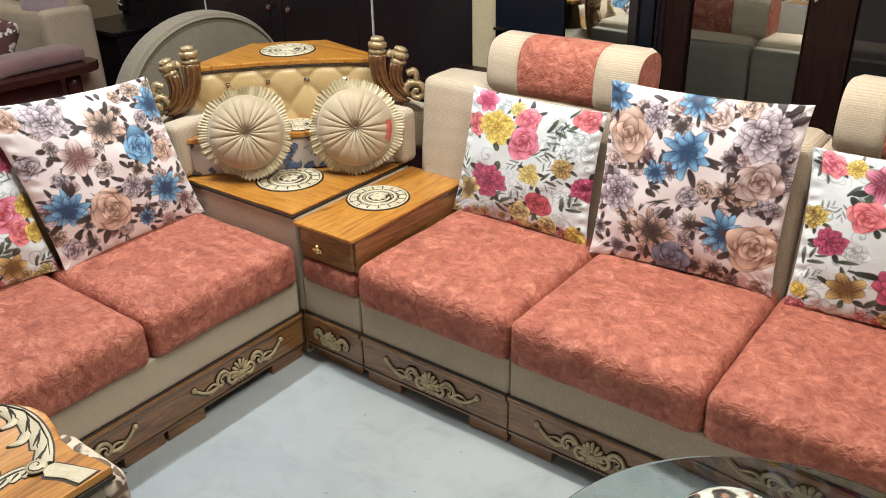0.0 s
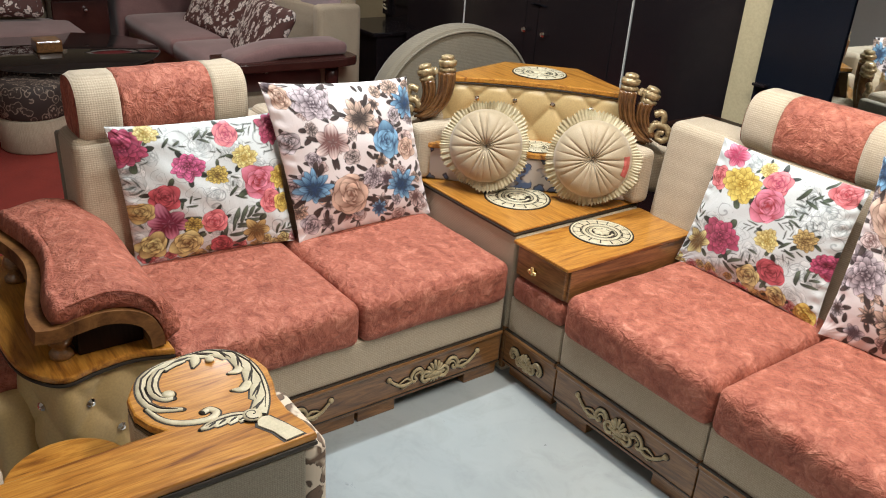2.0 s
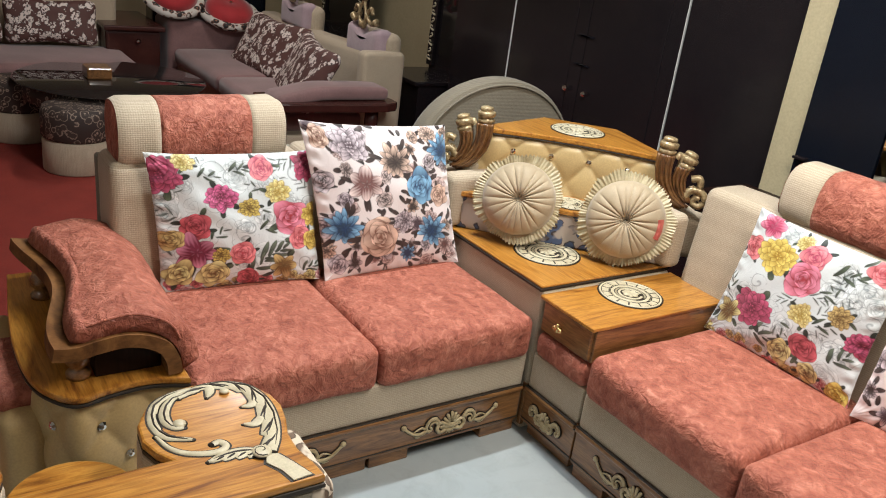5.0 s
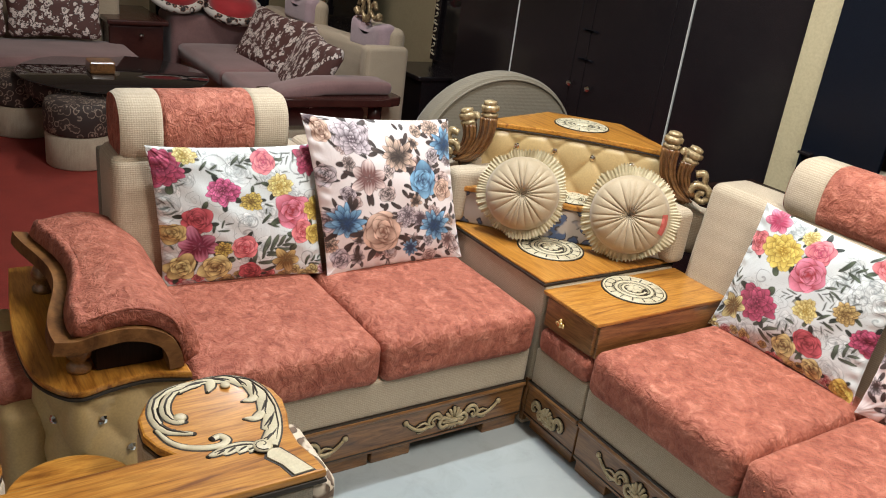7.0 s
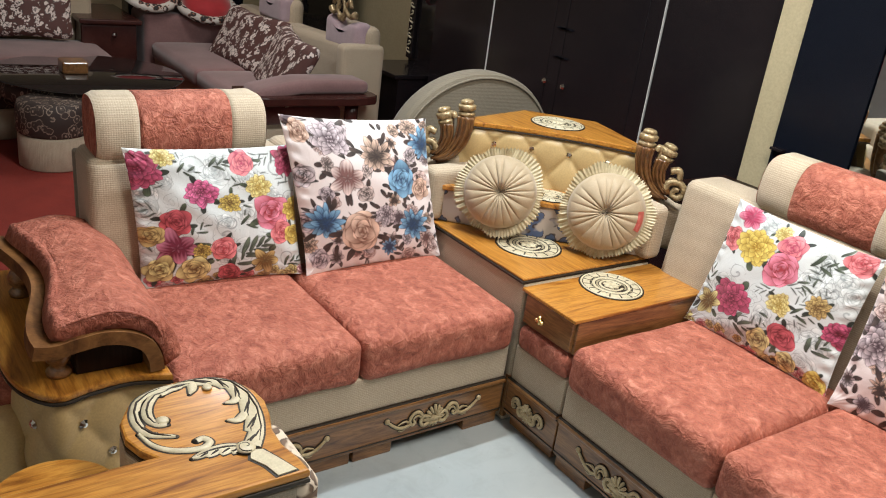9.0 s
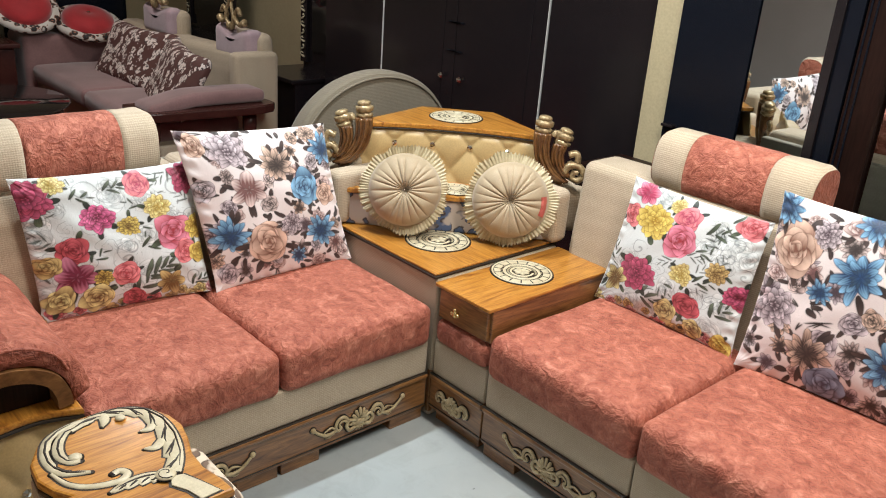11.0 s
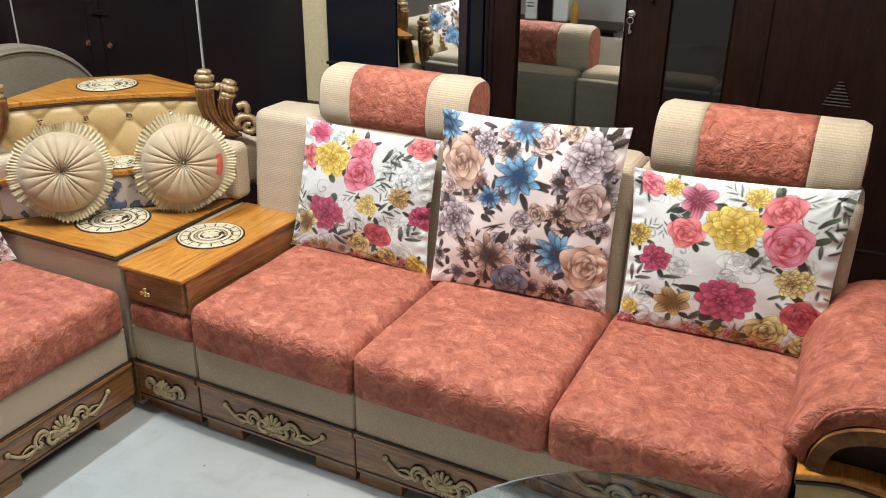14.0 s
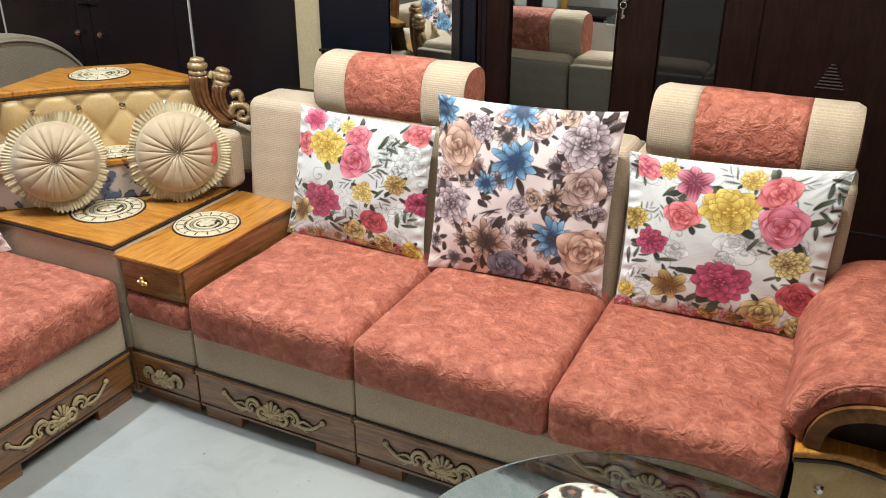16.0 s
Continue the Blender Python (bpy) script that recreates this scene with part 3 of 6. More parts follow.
def sofa_arm(parent, fn, s0, woodmat, length=0.80):
    """Scrolled arm: tufted front, wavy ledge, open arch with turned posts, padded top."""
    out = catmull([(s0, -0.012, 0), (s0 + 0.10, 0.020, 0), (s0 + 0.20, 0.010, 0), (s0 + 0.28, -0.010, 0), (s0 + 0.335, 0.035, 0), (s0 + 0.375, 0.13, 0), (s0 + 0.388, 0.30, 0), (s0 + 0.378, 0.50, 0), (s0 + 0.345, length, 0)], 7)
    plan = [(p.x, p.y) for p in out] + [(s0, length)]
    inner = [(s0 + 0.008 + (p.x - s0) * 0.955, p.y + 0.012 - 0.03 * max(0, p.y - 0.1)) for p in out]
    part("arm_ledge", prism(plan, 0.472, 0.492, 0.006, fn), OAK_Y if fn is right_map else OAK, parent, "wavy honey-oak ledge with a dark edge")
    part("arm_ledge_edge", prism([(x, y - 0.002) for x, y in plan], 0.462, 0.4715, 0.003, fn), BLACK, parent)
    # tufted wrap below the ledge
    along = [0.0]
    for a, b in zip(inner, inner[1:]):
        along.append(along[-1] + math.hypot(b[0] - a[0], b[1] - a[1]))
    total = along[-1]
    nu, nv = 96, 36
    pu, pv, z0, z1 = 0.15, 0.23, 0.02, 0.461
    vs, fs, buttons = [], [], []

    def at(u):
        i = max(0, min(len(along) - 2, int(np.searchsorted(along, u)) - 1))
        t = (u - along[i]) / max(1e-6, along[i + 1] - along[i])
        a, b = inner[i], inner[i + 1]
        dx, dy = b[0] - a[0], b[1] - a[1]
        L = math.hypot(dx, dy) or 1
        return a[0] + dx * t, a[1] + dy * t, dy / L, -dx / L
    for i in range(nu + 1):
        u = total * i / nu
        x, y, nx, ny = at(u)
        for j in range(nv + 1):
            z = z0 + (z1 - z0) * j / nv
            a, b = (u - 0.07) / pu + (z - 0.375) / pv, (u - 0.07) / pu - (z - 0.375) / pv
            h = 0.020 * (abs(math.sin(math.pi * a)) * abs(math.sin(math.pi * b))) ** 0.4 * (1 - smooth_step(0.44, 0.461, z))
            vs.append(fn(x + nx * (h - 0.014), y + ny * (h - 0.014), z))
    for i in range(nu):
        for j in range(nv):
            q = i * (nv + 1) + j
            fs.append((q, q + 1, q + nv + 2, q + nv + 1))
    tuft = part("arm_panel", mesh_of(vs, fs), VINYL, parent, "tufted golden-cream leatherette panel with crystal buttons")
    for i in range(-1, 12):
        for j in range(-4, 3):
            if (i + j) % 2 == 0:
                u, z = 0.07 + i * pu / 2, 0.375 + j * pv / 2
                if 0.02 < u < total - 0.03 and z0 + 0.02 < z < z1 - 0.03:
                    x, y, nx, ny = at(u)
                    q = Vector(fn(x - nx * 0.008, y - ny * 0.008, z))
                    e = (Vector(fn(x + nx, y + ny, z)) - Vector(fn(x, y, z))).normalized()
                    m = e.to_track_quat("Z", "Y").to_matrix()
                    part("crystal", lathe([(0.013, 0), (0.014, 0.004), (0.011, 0.007), (0.007, 0.011), (0.001, 0.012)], q, 8, None, m), CRYSTAL, tuft, "round crystal button")
    core = [(s0 + 0.012 + (x - s0) * 0.90, y + 0.03) for x, y in plan]
    part("arm_core", prism(core, 0.0, 0.46, 0.004, fn), VINYL, parent)
    # padded top
    prof = catmull([(0.012, 0.500, 0), (0.018, 0.545, 0), (0.042, 0.594, 0), (0.088, 0.628, 0), (0.142, 0.642, 0), (0.196, 0.636, 0), (0.242, 0.626, 0), (0.282, 0.632, 0)], 6)
    m = len(prof)
    d0, d1 = 0.025, 0.715

    def shell(off0, off1, grow, da, db, sides=26, tail=1.0, crown=0.0):
        vs, fs = [], []
        for j in range(sides + 1):
            tj = j / sides
            d = da + (db - da) * tj
            wave = 1 + 0.10 * math.cos(2 * math.pi * (tj - 0.08) / 0.95)
            lift = 0.012 * smooth_step(0.3, 1.0, tj)
            for side in (0, 1):
                for i in range(m):
                    p, q0, q1 = prof[i], prof[max(0, i - 1)], prof[min(m - 1, i + 1)]
                    tx, tz = (q1 - q0).x, (q1 - q0).y
                    L = math.hypot(tx, tz)
                    nx, nz = -tz / L, tx / L
                    o = off1 if side else off0
                    if side and crown:
                        e = min(i, m - 1 - i) / 2.2
                        f = min(tj, 1 - tj) * sides / 1.6
                        o = off0 + (off1 - off0) * math.sqrt(max(0.0, min(1, 1 - (1 - min(1, e)) ** 2))) * math.sqrt(max(0.0, min(1, 1 - (1 - min(1, f)) ** 2)))
                    w = crown * 0.004 * noise.noise(Vector((p.x * 22, d * 14, 3.3)))
                    vs.append(fn(s0 + (p.x * tail if p.x > 0.2 else p.x * (1 + (tail - 1) * p.x / 0.2)) * (wave if p.x > 0.1 else 1 + (wave - 1) * p.x / 0.1) + nx * (o + w), d, p.y + nz * (o + w) + lift))
        n2 = 2 * m
        for j in range(sides):
            for i in range(m - 1):
                fs.append((j * n2 + i, j * n2 + i + 1, (j + 1) * n2 + i + 1, (j + 1) * n2 + i))
                fs.append((j * n2 + m + i, j * n2 + m + i + 1, (j + 1) * n2 + m + i + 1, (j + 1) * n2 + m + i))
            for i in (0, m - 1):
                fs.append((j * n2 + i, j * n2 + m + i, (j + 1) * n2 + m + i, (j + 1) * n2 + i))
        for j in (0, sides):
            for i in range(m - 1):
                fs.append((j * n2 + i, j * n2 + i + 1, j * n2 + m + i + 1, j * n2 + m + i))
        return mesh_of(vs, fs)
    rail = part("arm_rail", shell(-0.040, -0.003, 0, 0.012, 0.735, 18, 1.07), RAIL, parent, "curved brown oak arm rail")
    rail.data.set_sharp_from_angle(angle=0.7)
    part("arm_pad", shell(0.0, 0.054, 0, d0, d1, 40, 0.94, 1.0), SUEDE, parent, "terracotta suede arm pad with a piped edge")
    pip = [Vector(fn(s0 + p.x * (0.94 + 0.10 * min(1, p.x / 0.1)), d0 + 0.004, p.y + 0.045)) for p in prof[6:-6]]
    part("arm_piping", sweep(bmesh.new(), pip, [0.004], 6), SUEDE, parent)
    for d, s in ((0.10, 0.262), (0.60, 0.272)):
        part("turned_post", lathe([(0.030, 0.0), (0.032, 0.012), (0.022, 0.022), (0.018, 0.030), (0.030, 0.042), (0.033, 0.060), (0.024, 0.082), (0.018, 0.094), (0.027, 0.102), (0.027, 0.118)], fn(s0 + s, d, 0.492), 18), WALNUT, parent, "turned brown wooden post")
    part("arm_inner_wall", mapped(box((s0 + 0.012, 0.10, 0.492), (s0 + 0.035, length - 0.06, 0.575), 0.004), fn), EBONY, parent)
    # dark block added to fill the open arch, standing in for its shade
    part("arm_box", mapped(box((s0 + 0.055, 0.075, 0.4925), (s0 + 0.225, length - 0.07, 0.588), 0.004), fn), WALNUT_Z, parent, "dark block added for the shade under the arm rail")
    part("outer_roll", soft_box((s0 + 0.33, 0.10, 0.015), (s0 + 0.455, length - 0.05, 0.392), 0.05, fn, 0.0, 9, 0.001, 4), VINYL, parent, "golden-cream leatherette outer roll")
    part("outer_roll_cap", soft_box((s0 + 0.340, 0.16, 0.375), (s0 + 0.458, 0.50, 0.432), 0.027, fn, 0.006, 9, 0.001, 5), SUEDE, parent, "terracotta suede cap of the outer roll")


right = thing("three_seat_sofa", (1.2, 0.35, 0), "three-seat sofa in terracotta suede and beige fabric with carved wooden base", "sofa", "sofa set")
EDGES_R = (0.285, 0.893, 1.490, 2.080)
for i in range(3):
    seat_module(right, right_map, EDGES_R[i], EDGES_R[i + 1], 3 + i * 5)
    backrest(right, right_map, (0.055, 0.90, 1.495)[i], (0.90, 1.495, 2.125)[i], 0.615, 0.925, 11 + i)
sofa_base(right, right_map, EDGES_R[0], EDGES_R[1], (0.589,), WALNUT)
sofa_base(right, right_map, EDGES_R[1], EDGES_R[3], (1.192, 1.785), WALNUT)
feet(right, right_map, (0.372, 0.812, 0.975, 1.410, 1.572, 1.998), WALNUT)
headrest(right, right_map, 0.358, 0.935, 0.490, 0.785, 0.755, 1.005)
headrest(right, right_map, 1.536, 2.102, 1.668, 1.968, 0.755, 1.010)
sofa_arm(right, right_map, 2.084, WALNUT)

left = thing("two_seat_sofa", (-0.35, -0.8, 0), "two-seat sofa in terracotta suede and beige fabric with carved wooden base", "sofa", "sofa set")
EDGES_L = (0.012, 0.628, 1.218)
for i in range(2):
    seat_module(left, left_map, EDGES_L[i], EDGES_L[i + 1], 33 + i * 5)
    backrest(left, left_map, (0.06, 0.63)[i], (0.63, 1.285)[i], 0.575, 0.90, 41 + i)
sofa_base(left, left_map, EDGES_L[0], EDGES_L[2], (0.318, 0.922), WALNUT_Y)
feet(left, left_map, (0.095, 0.548, 0.710, 1.135), WALNUT_Y)
headrest(left, left_map, 0.708, 1.253, 0.830, 1.126, 0.715, 0.976)
sofa_arm(left, left_map, 1.222, WALNUT_Y)


# ---- drawer cabinet between corner and right sofa ----
def medallion(c, z, r, parent, tilt=None):
    """Round carved inlay: ivory rings, leaves and a rosette on a dark ground."""
    M = Matrix.Translation((c[0], c[1], z))
    bm = lathe([(r, 0), (r, 0.0025), (r * 0.99, 0.003)], (c[0], c[1], z), 40)
    disc = part("medallion", bm, BLACK, parent, "round ivory carved inlay on dark ground")

    bm, grey = bmesh.new(), bmesh.new()

    def sector(into, r0, r1, a0, a1, h, steps):
        rows = []
        for rr, zz in ((r0, 0.002), (r0 + 0.0015, h), (r1 - 0.0015, h), (r1, 0.002)):
            rows.append([into.verts.new((c[0] + rr * math.cos(a0 + (a1 - a0) * k / steps), c[1] + rr * math.sin(a0 + (a1 - a0) * k / steps), z + zz)) for k in range(steps + 1)])
        for a, b in zip(rows, rows[1:]):
            for k in range(steps):
                into.faces.new((a[k], a[k + 1], b[k + 1], b[k]))
    sector(bm, r * 0.885, r * 0.955, 0, 2 * math.pi, 0.0045, 48)
    for k in range(15):
        a0 = 2 * math.pi * k / 15
        sector(bm, r * 0.655, r * 0.872, a0 + 0.028, a0 + 2 * math.pi / 15 - 0.028, 0.0045, 4)
        sector(grey, r * 0.60, r * 0.645, a0 - 0.12, a0 + 0.14, 0.004, 3)
    sector(bm, r * 0.49, r * 0.595, 0, 2 * math.pi, 0.0045, 44)
    sector(grey, r * 0.40, r * 0.475, 0.4, 5.9, 0.004, 36)
    sector(bm, r * 0.30, r * 0.385, 1.2, 6.9, 0.0045, 36)
    for k in range(7):
        an = 2 * math.pi * k / 7
        pts = [(c[0] + r * rr * math.cos(an + 0.9 * rr), c[1] + r * rr * math.sin(an + 0.9 * rr), z + 0.004) for rr in (0.02, 0.10, 0.19, 0.26)]
        sweep(bm, pts, [0.004, 0.0095, 0.0115, 0.005], 6, (Vector((0, 0, 1)), 0.4))
    part("inlay", bm, IVORY, disc, "carved ivory rings and segments")
    part("inlay_shade", grey, IVORY_GREY, disc, "grey-ivory carved rings")


cab = thing("drawer_cabinet", (0.14, 0.3, 0), "narrow oak-topped drawer cabinet with brass knob between sofa sections", "cabinet", "sofa set")
X0, X1 = 0.008, 0.281
part("top", box((X0, -0.012, 0.545), (X1, 0.64, 0.558), 0.003), OAK_Y, cab, "honey-oak top board")
part("body", box((X0 + 0.006, 0.012, 0.425), (X1 - 0.004, 0.63, 0.544), 0.003), WALNUT_Y, cab, "brown wooden body")
drawer = part("drawer", box((X0 + 0.016, 0.0, 0.430), (X1 - 0.016, 0.02, 0.538), 0.004), WALNUT, cab, "brown wooden drawer front")
part("knob", lathe([(0.004, 0), (0.005, 0.010), (0.011, 0.014), (0.013, 0.020), (0.008, 0.026), (0.001, 0.027)], (0.125, -0.001, 0.482), 12, None, Matrix.Rotation(radians(90), 3, "X")), BRASS, drawer, "small brass knob")
for kx, kz in ((0.111, 0.482), (0.139, 0.482), (0.125, 0.496)):
    part("knob_lobe", lathe([(0.002, 0.010), (0.0075, 0.014), (0.0085, 0.019), (0.005, 0.024), (0.001, 0.025)], (kx, -0.001, kz), 10, None, Matrix.Rotation(radians(90), 3, "X")), BRASS, drawer)
part("cushion_roll", soft_box((X0 + 0.004, -0.006, 0.325), (X1 - 0.006, 0.60, 0.418), 0.03, ident, 0.004, 8, 0.002, 77), SUEDE, cab, "terracotta suede pad under the drawer")
part("base_panel", soft_box((X0 + 0.002, 0.004, BAND_HI), (X1 - 0.002, 0.62, 0.33), 0.008, ident, 0, 5), LINEN, cab, "beige ribbed fabric base")
wooden_front(cab, right_map, X0, X1, ((X0 + X1) / 2 - 0.01,), WALNUT)
part("foot", box((X0 + 0.02, 0.02, 0), (X1 - 0.02, 0.1, 0.05), 0.004), WALNUT, cab)
medallion((0.115, 0.315), 0.5585, 0.118, cab)

# ---- corner unit ----
R2 = 2 ** -0.5


def diag(a, b, z):
    """a along the diagonal back, b towards the room's corner."""
    return ((a - b) * R2, (a + b) * R2, z)


corner = thing("corner_unit", (-0.3, 0.3, 0), "corner sofa unit with oak shelves, tufted back and gilt posts", "corner sofa", "sofa set")
part("base", soft_box((-0.62, 0.004, 0.0), (0.004, 0.64, 0.562), 0.012, ident, 0, 6), LINEN, corner, "beige ribbed fabric base")
part("base_board", box((-0.015, 0.0, 0.02), (0.006, 0.02, 0.195), 0.004), WALNUT, corner)
part("shelf_edge", box((-0.612, -0.006, 0.5625), (0.0, 0.64, 0.572), 0.002), BLACK, corner)
part("shelf", box((-0.607, -0.001, 0.5722), (-0.005, 0.637, 0.581), 0.003), OAK, corner, "honey-oak shelf board")
medallion((-0.252, 0.225), 0.5812, 0.130, corner)
# stepped box behind the round cushions
part("step_front", soft_box((-0.40, 0.43, 0.582), (0.40, 0.60, 0.715), 0.01, diag, 0, 8), FLORAL_DARK, corner, "floral fabric front of the step")
part("step_board", prism([(-0.41, 0.42), (0.41, 0.42), (0.44, 0.62), (-0.44, 0.62)], 0.715, 0.735, 0.004, diag), OAK, corner, "honey-oak step board")
medallion(diag(0.03, 0.515, 0)[:2], 0.7355, 0.078, corner)
# tufted diagonal back
BACK_Z0, BACK_Z1 = 0.70, 0.945


def back_half(z):
    t = (z - BACK_Z0) / (BACK_Z1 - BACK_Z0)
    return 0.345 + 0.17 * max(0.0, 1 - t) ** 1.8


def bow(u):
    """How far the back curves away from the seat at u."""
    return 0.045 * max(0.0, 1 - (u / 0.345) ** 2)


def tufted_back():
    vs, fs, nu, nv = [], [], 90, 40
    pu, pv = 0.154, 0.20
    for i in range(nu + 1):
        for j in range(nv + 1):
            z = BACK_Z0 + (BACK_Z1 - BACK_Z0) * j / nv
            u = back_half(z) * (2 * i / nu - 1)
            a, b = (u - 0.071) / pu + (z - 0.88) / pv, (u - 0.071) / pu - (z - 0.88) / pv
            h = 0.019 * (abs(math.sin(math.pi * a)) * abs(math.sin(math.pi * b))) ** 0.42
            edge = min(1, (1 - abs(2 * i / nu - 1)) * 14) * min(1, (1 - j / nv) * 9)
            vs.append(diag(u, 0.575 - h * edge + 0.10 * (z - BACK_Z0) + bow(u), z))
    for i in range(nu):
        for j in range(nv):
            q = i * (nv + 1) + j
            fs.append((q, q + 1, q + nv + 2, q + nv + 1))
    return mesh_of(vs, fs)


tuft = part("tufted_back", tufted_back(), VINYL, corner, "tufted golden-cream leatherette back with crystal buttons")
for a, z in ((-0.237, 0.88), (-0.083, 0.88), (0.071, 0.88), (0.225, 0.88), (-0.16, 0.78), (0.148, 0.78)):
    m = Vector((R2, -R2, 0)).to_track_quat("Z", "Y").to_matrix()
    part("crystal", lathe([(0.014, 0), (0.015, 0.004), (0.012, 0.008), (0.007, 0.012), (0.001, 0.013)], diag(a, 0.580 + bow(a) + 0.1 * (z - BACK_Z0) - 0.006, z), 8, None, m), CRYSTAL, tuft, "round crystal button")
shape = [(back_half(z) + 0.012, z) for z in np.linspace(BACK_Z0, BACK_Z1, 14)]
outline = [(-x, z) for x, z in shape] + [(x, z) for x, z in reversed(shape)]
bm = prism([(x, z) for x, z in outline], -0.70, -0.64, 0.006, lambda a, z, b: diag(a, -b + 0.03, z))
part("back_core", bm, LINEN, corner, "beige fabric frame of the back")
# padded wings that carry the posts
def slope_wing(a, b, z):
    """The wing's top sweeps down towards its outer end."""
    drop = 0.085 * smooth_step(0.36, 0.56, abs(a))
    return diag(a, b, z - drop * smooth_step(0.62, 0.82, z))


for side in (-1, 1):
    part("wing", soft_box((min(side * 0.36, side * 0.60), 0.545, 0.585), (max(side * 0.36, side * 0.60), 0.70, 0.83), 0.03, slope_wing, 0.0, 10, 0.001, 5), LINEN, corner, "beige fabric wing beside the back")
part("side_wall", soft_box((-0.24, 0.575, 0.582), (0.030, 0.665, 0.800), 0.03, ident, 0, 8, 0.001, 8), LINEN, corner, "beige fabric side wall")
part("side_wall", soft_box((-0.665, -0.030, 0.582), (-0.575, 0.24, 0.800), 0.03, ident, 0, 8, 0.001, 9), LINEN, corner, "beige fabric side wall")
TOP = [(a, 0.585 + bow(a)) for a in np.linspace(-0.345, 0.345, 15)] + [(0.36, 0.64), (0.16, 0.97), (-0.16, 0.97), (-0.36, 0.64)]
part("top_board", prism(TOP, 0.945, 0.965, 0.004, diag), OAK, corner, "honey-oak top board")
part("top_edge", prism([(x * 1.004, y - 0.002) for x, y in TOP], 0.9395, 0.9445, 0.003, diag), BLACK, corner)
part("top_support", prism([(-0.32, 0.66), (0.32, 0.66), (0.15, 0.95), (-0.15, 0.95)], 0.60, 0.935, 0.004, diag), LINEN_GREY, corner)
medallion(diag(0.0, 0.80, 0)[:2], 0.9655, 0.115, corner)


def carved_post(side):
    """Fluted double stem with volutes and two ribbed bud finials."""
    def P(a, z, b=0.0):
        return diag(side * a, 0.535 + b, z)
    bm = bmesh.new()
    for ctrl, r0, r1 in ((((0.352, 0.995), (0.352, 0.94), (0.366, 0.885), (0.402, 0.835), (0.452, 0.805)), 0.036, 0.024), (((0.425, 0.955), (0.418, 0.910), (0.430, 0.865), (0.462, 0.825)), 0.029, 0.020)):
        cur = catmull([(a, z, 0) for a, z in ctrl], 6)
        n = len(cur)
        sweep(bm, [P(p.x, p.y) for p in cur], [r0 + (r1 - r0) * i / n for i in range(n)], 12)
        for off in (-0.8, -0.3, 0.25, 0.75):
            rr = [r0 + (r1 - r0) * i / n for i in range(n)]
            sweep(bm, [P(cur[i].x + rr[i] * off, cur[i].y, -rr[i] * math.sqrt(1 - off * off)) for i in range(n)], [0.0065], 6)
    post = part("post", bm, GILT_WOOD, corner, "brown fluted scroll post with gilt volutes")
    for ctrl, r in ((((0.392, 0.985), (0.400, 1.000), (0.412, 0.985), (0.408, 0.955), (0.400, 0.925)), 0.013), (((0.462, 0.915), (0.492, 0.922), (0.500, 0.890), (0.478, 0.868), (0.468, 0.890)), 0.015), (((0.448, 0.842), (0.470, 0.872), (0.505, 0.872), (0.528, 0.845), (0.512, 0.816), (0.486, 0.822), (0.490, 0.845), (0.508, 0.846)), 0.016)):
        cur = catmull([(a, z, 0) for a, z in ctrl], 5)
        gm = sweep(bmesh.new(), [P(p.x, p.y, -0.012) for p in cur], [r - 0.005 * i / len(cur) for i in range(len(cur))], 8)
        part("volute", gm, GILT, post, "antique gold volute")
    bud = [(0.022, -0.012), (0.024, 0.0), (0.032, 0.008), (0.034, 0.018), (0.024, 0.0225), (0.024, 0.0245), (0.034, 0.029), (0.036, 0.044), (0.034, 0.048), (0.023, 0.051), (0.023, 0.053), (0.027, 0.057), (0.024, 0.066), (0.010, 0.070), (0.002, 0.071)]
    for a, z, tip in ((0.352, 0.992, 0.06), (0.427, 0.950, 0.30)):
        f = lathe(bud, (0, 0, 0), 14)
        for v in f.verts:
            ang = math.atan2(v.co.y, v.co.x)
            k = 1 + 0.05 * math.cos(7 * ang)
            v.co.x, v.co.y = v.co.x * k, v.co.y * k
        e1 = Vector((R2, R2, 0)) * side
        up = (Vector((0, 0, 1)) + e1 * tip).normalized()
        bmesh.ops.transform(f, matrix=Matrix.Translation(P(a, z)) @ up.to_track_quat("Z", "Y").to_matrix().to_4x4(), verts=f.verts)
        part("finial", f, GILT, post, "antique gold ribbed bud finial")


GILT_WOOD = wood("gilded_brown_wood", (0.20, 0.095, 0.032), (0.13, 0.055, 0.018), (0.06, 0.023, 0.008), (14, 14, 14), 0.32, 0.4)
carved_post(-1)
carved_post(1)


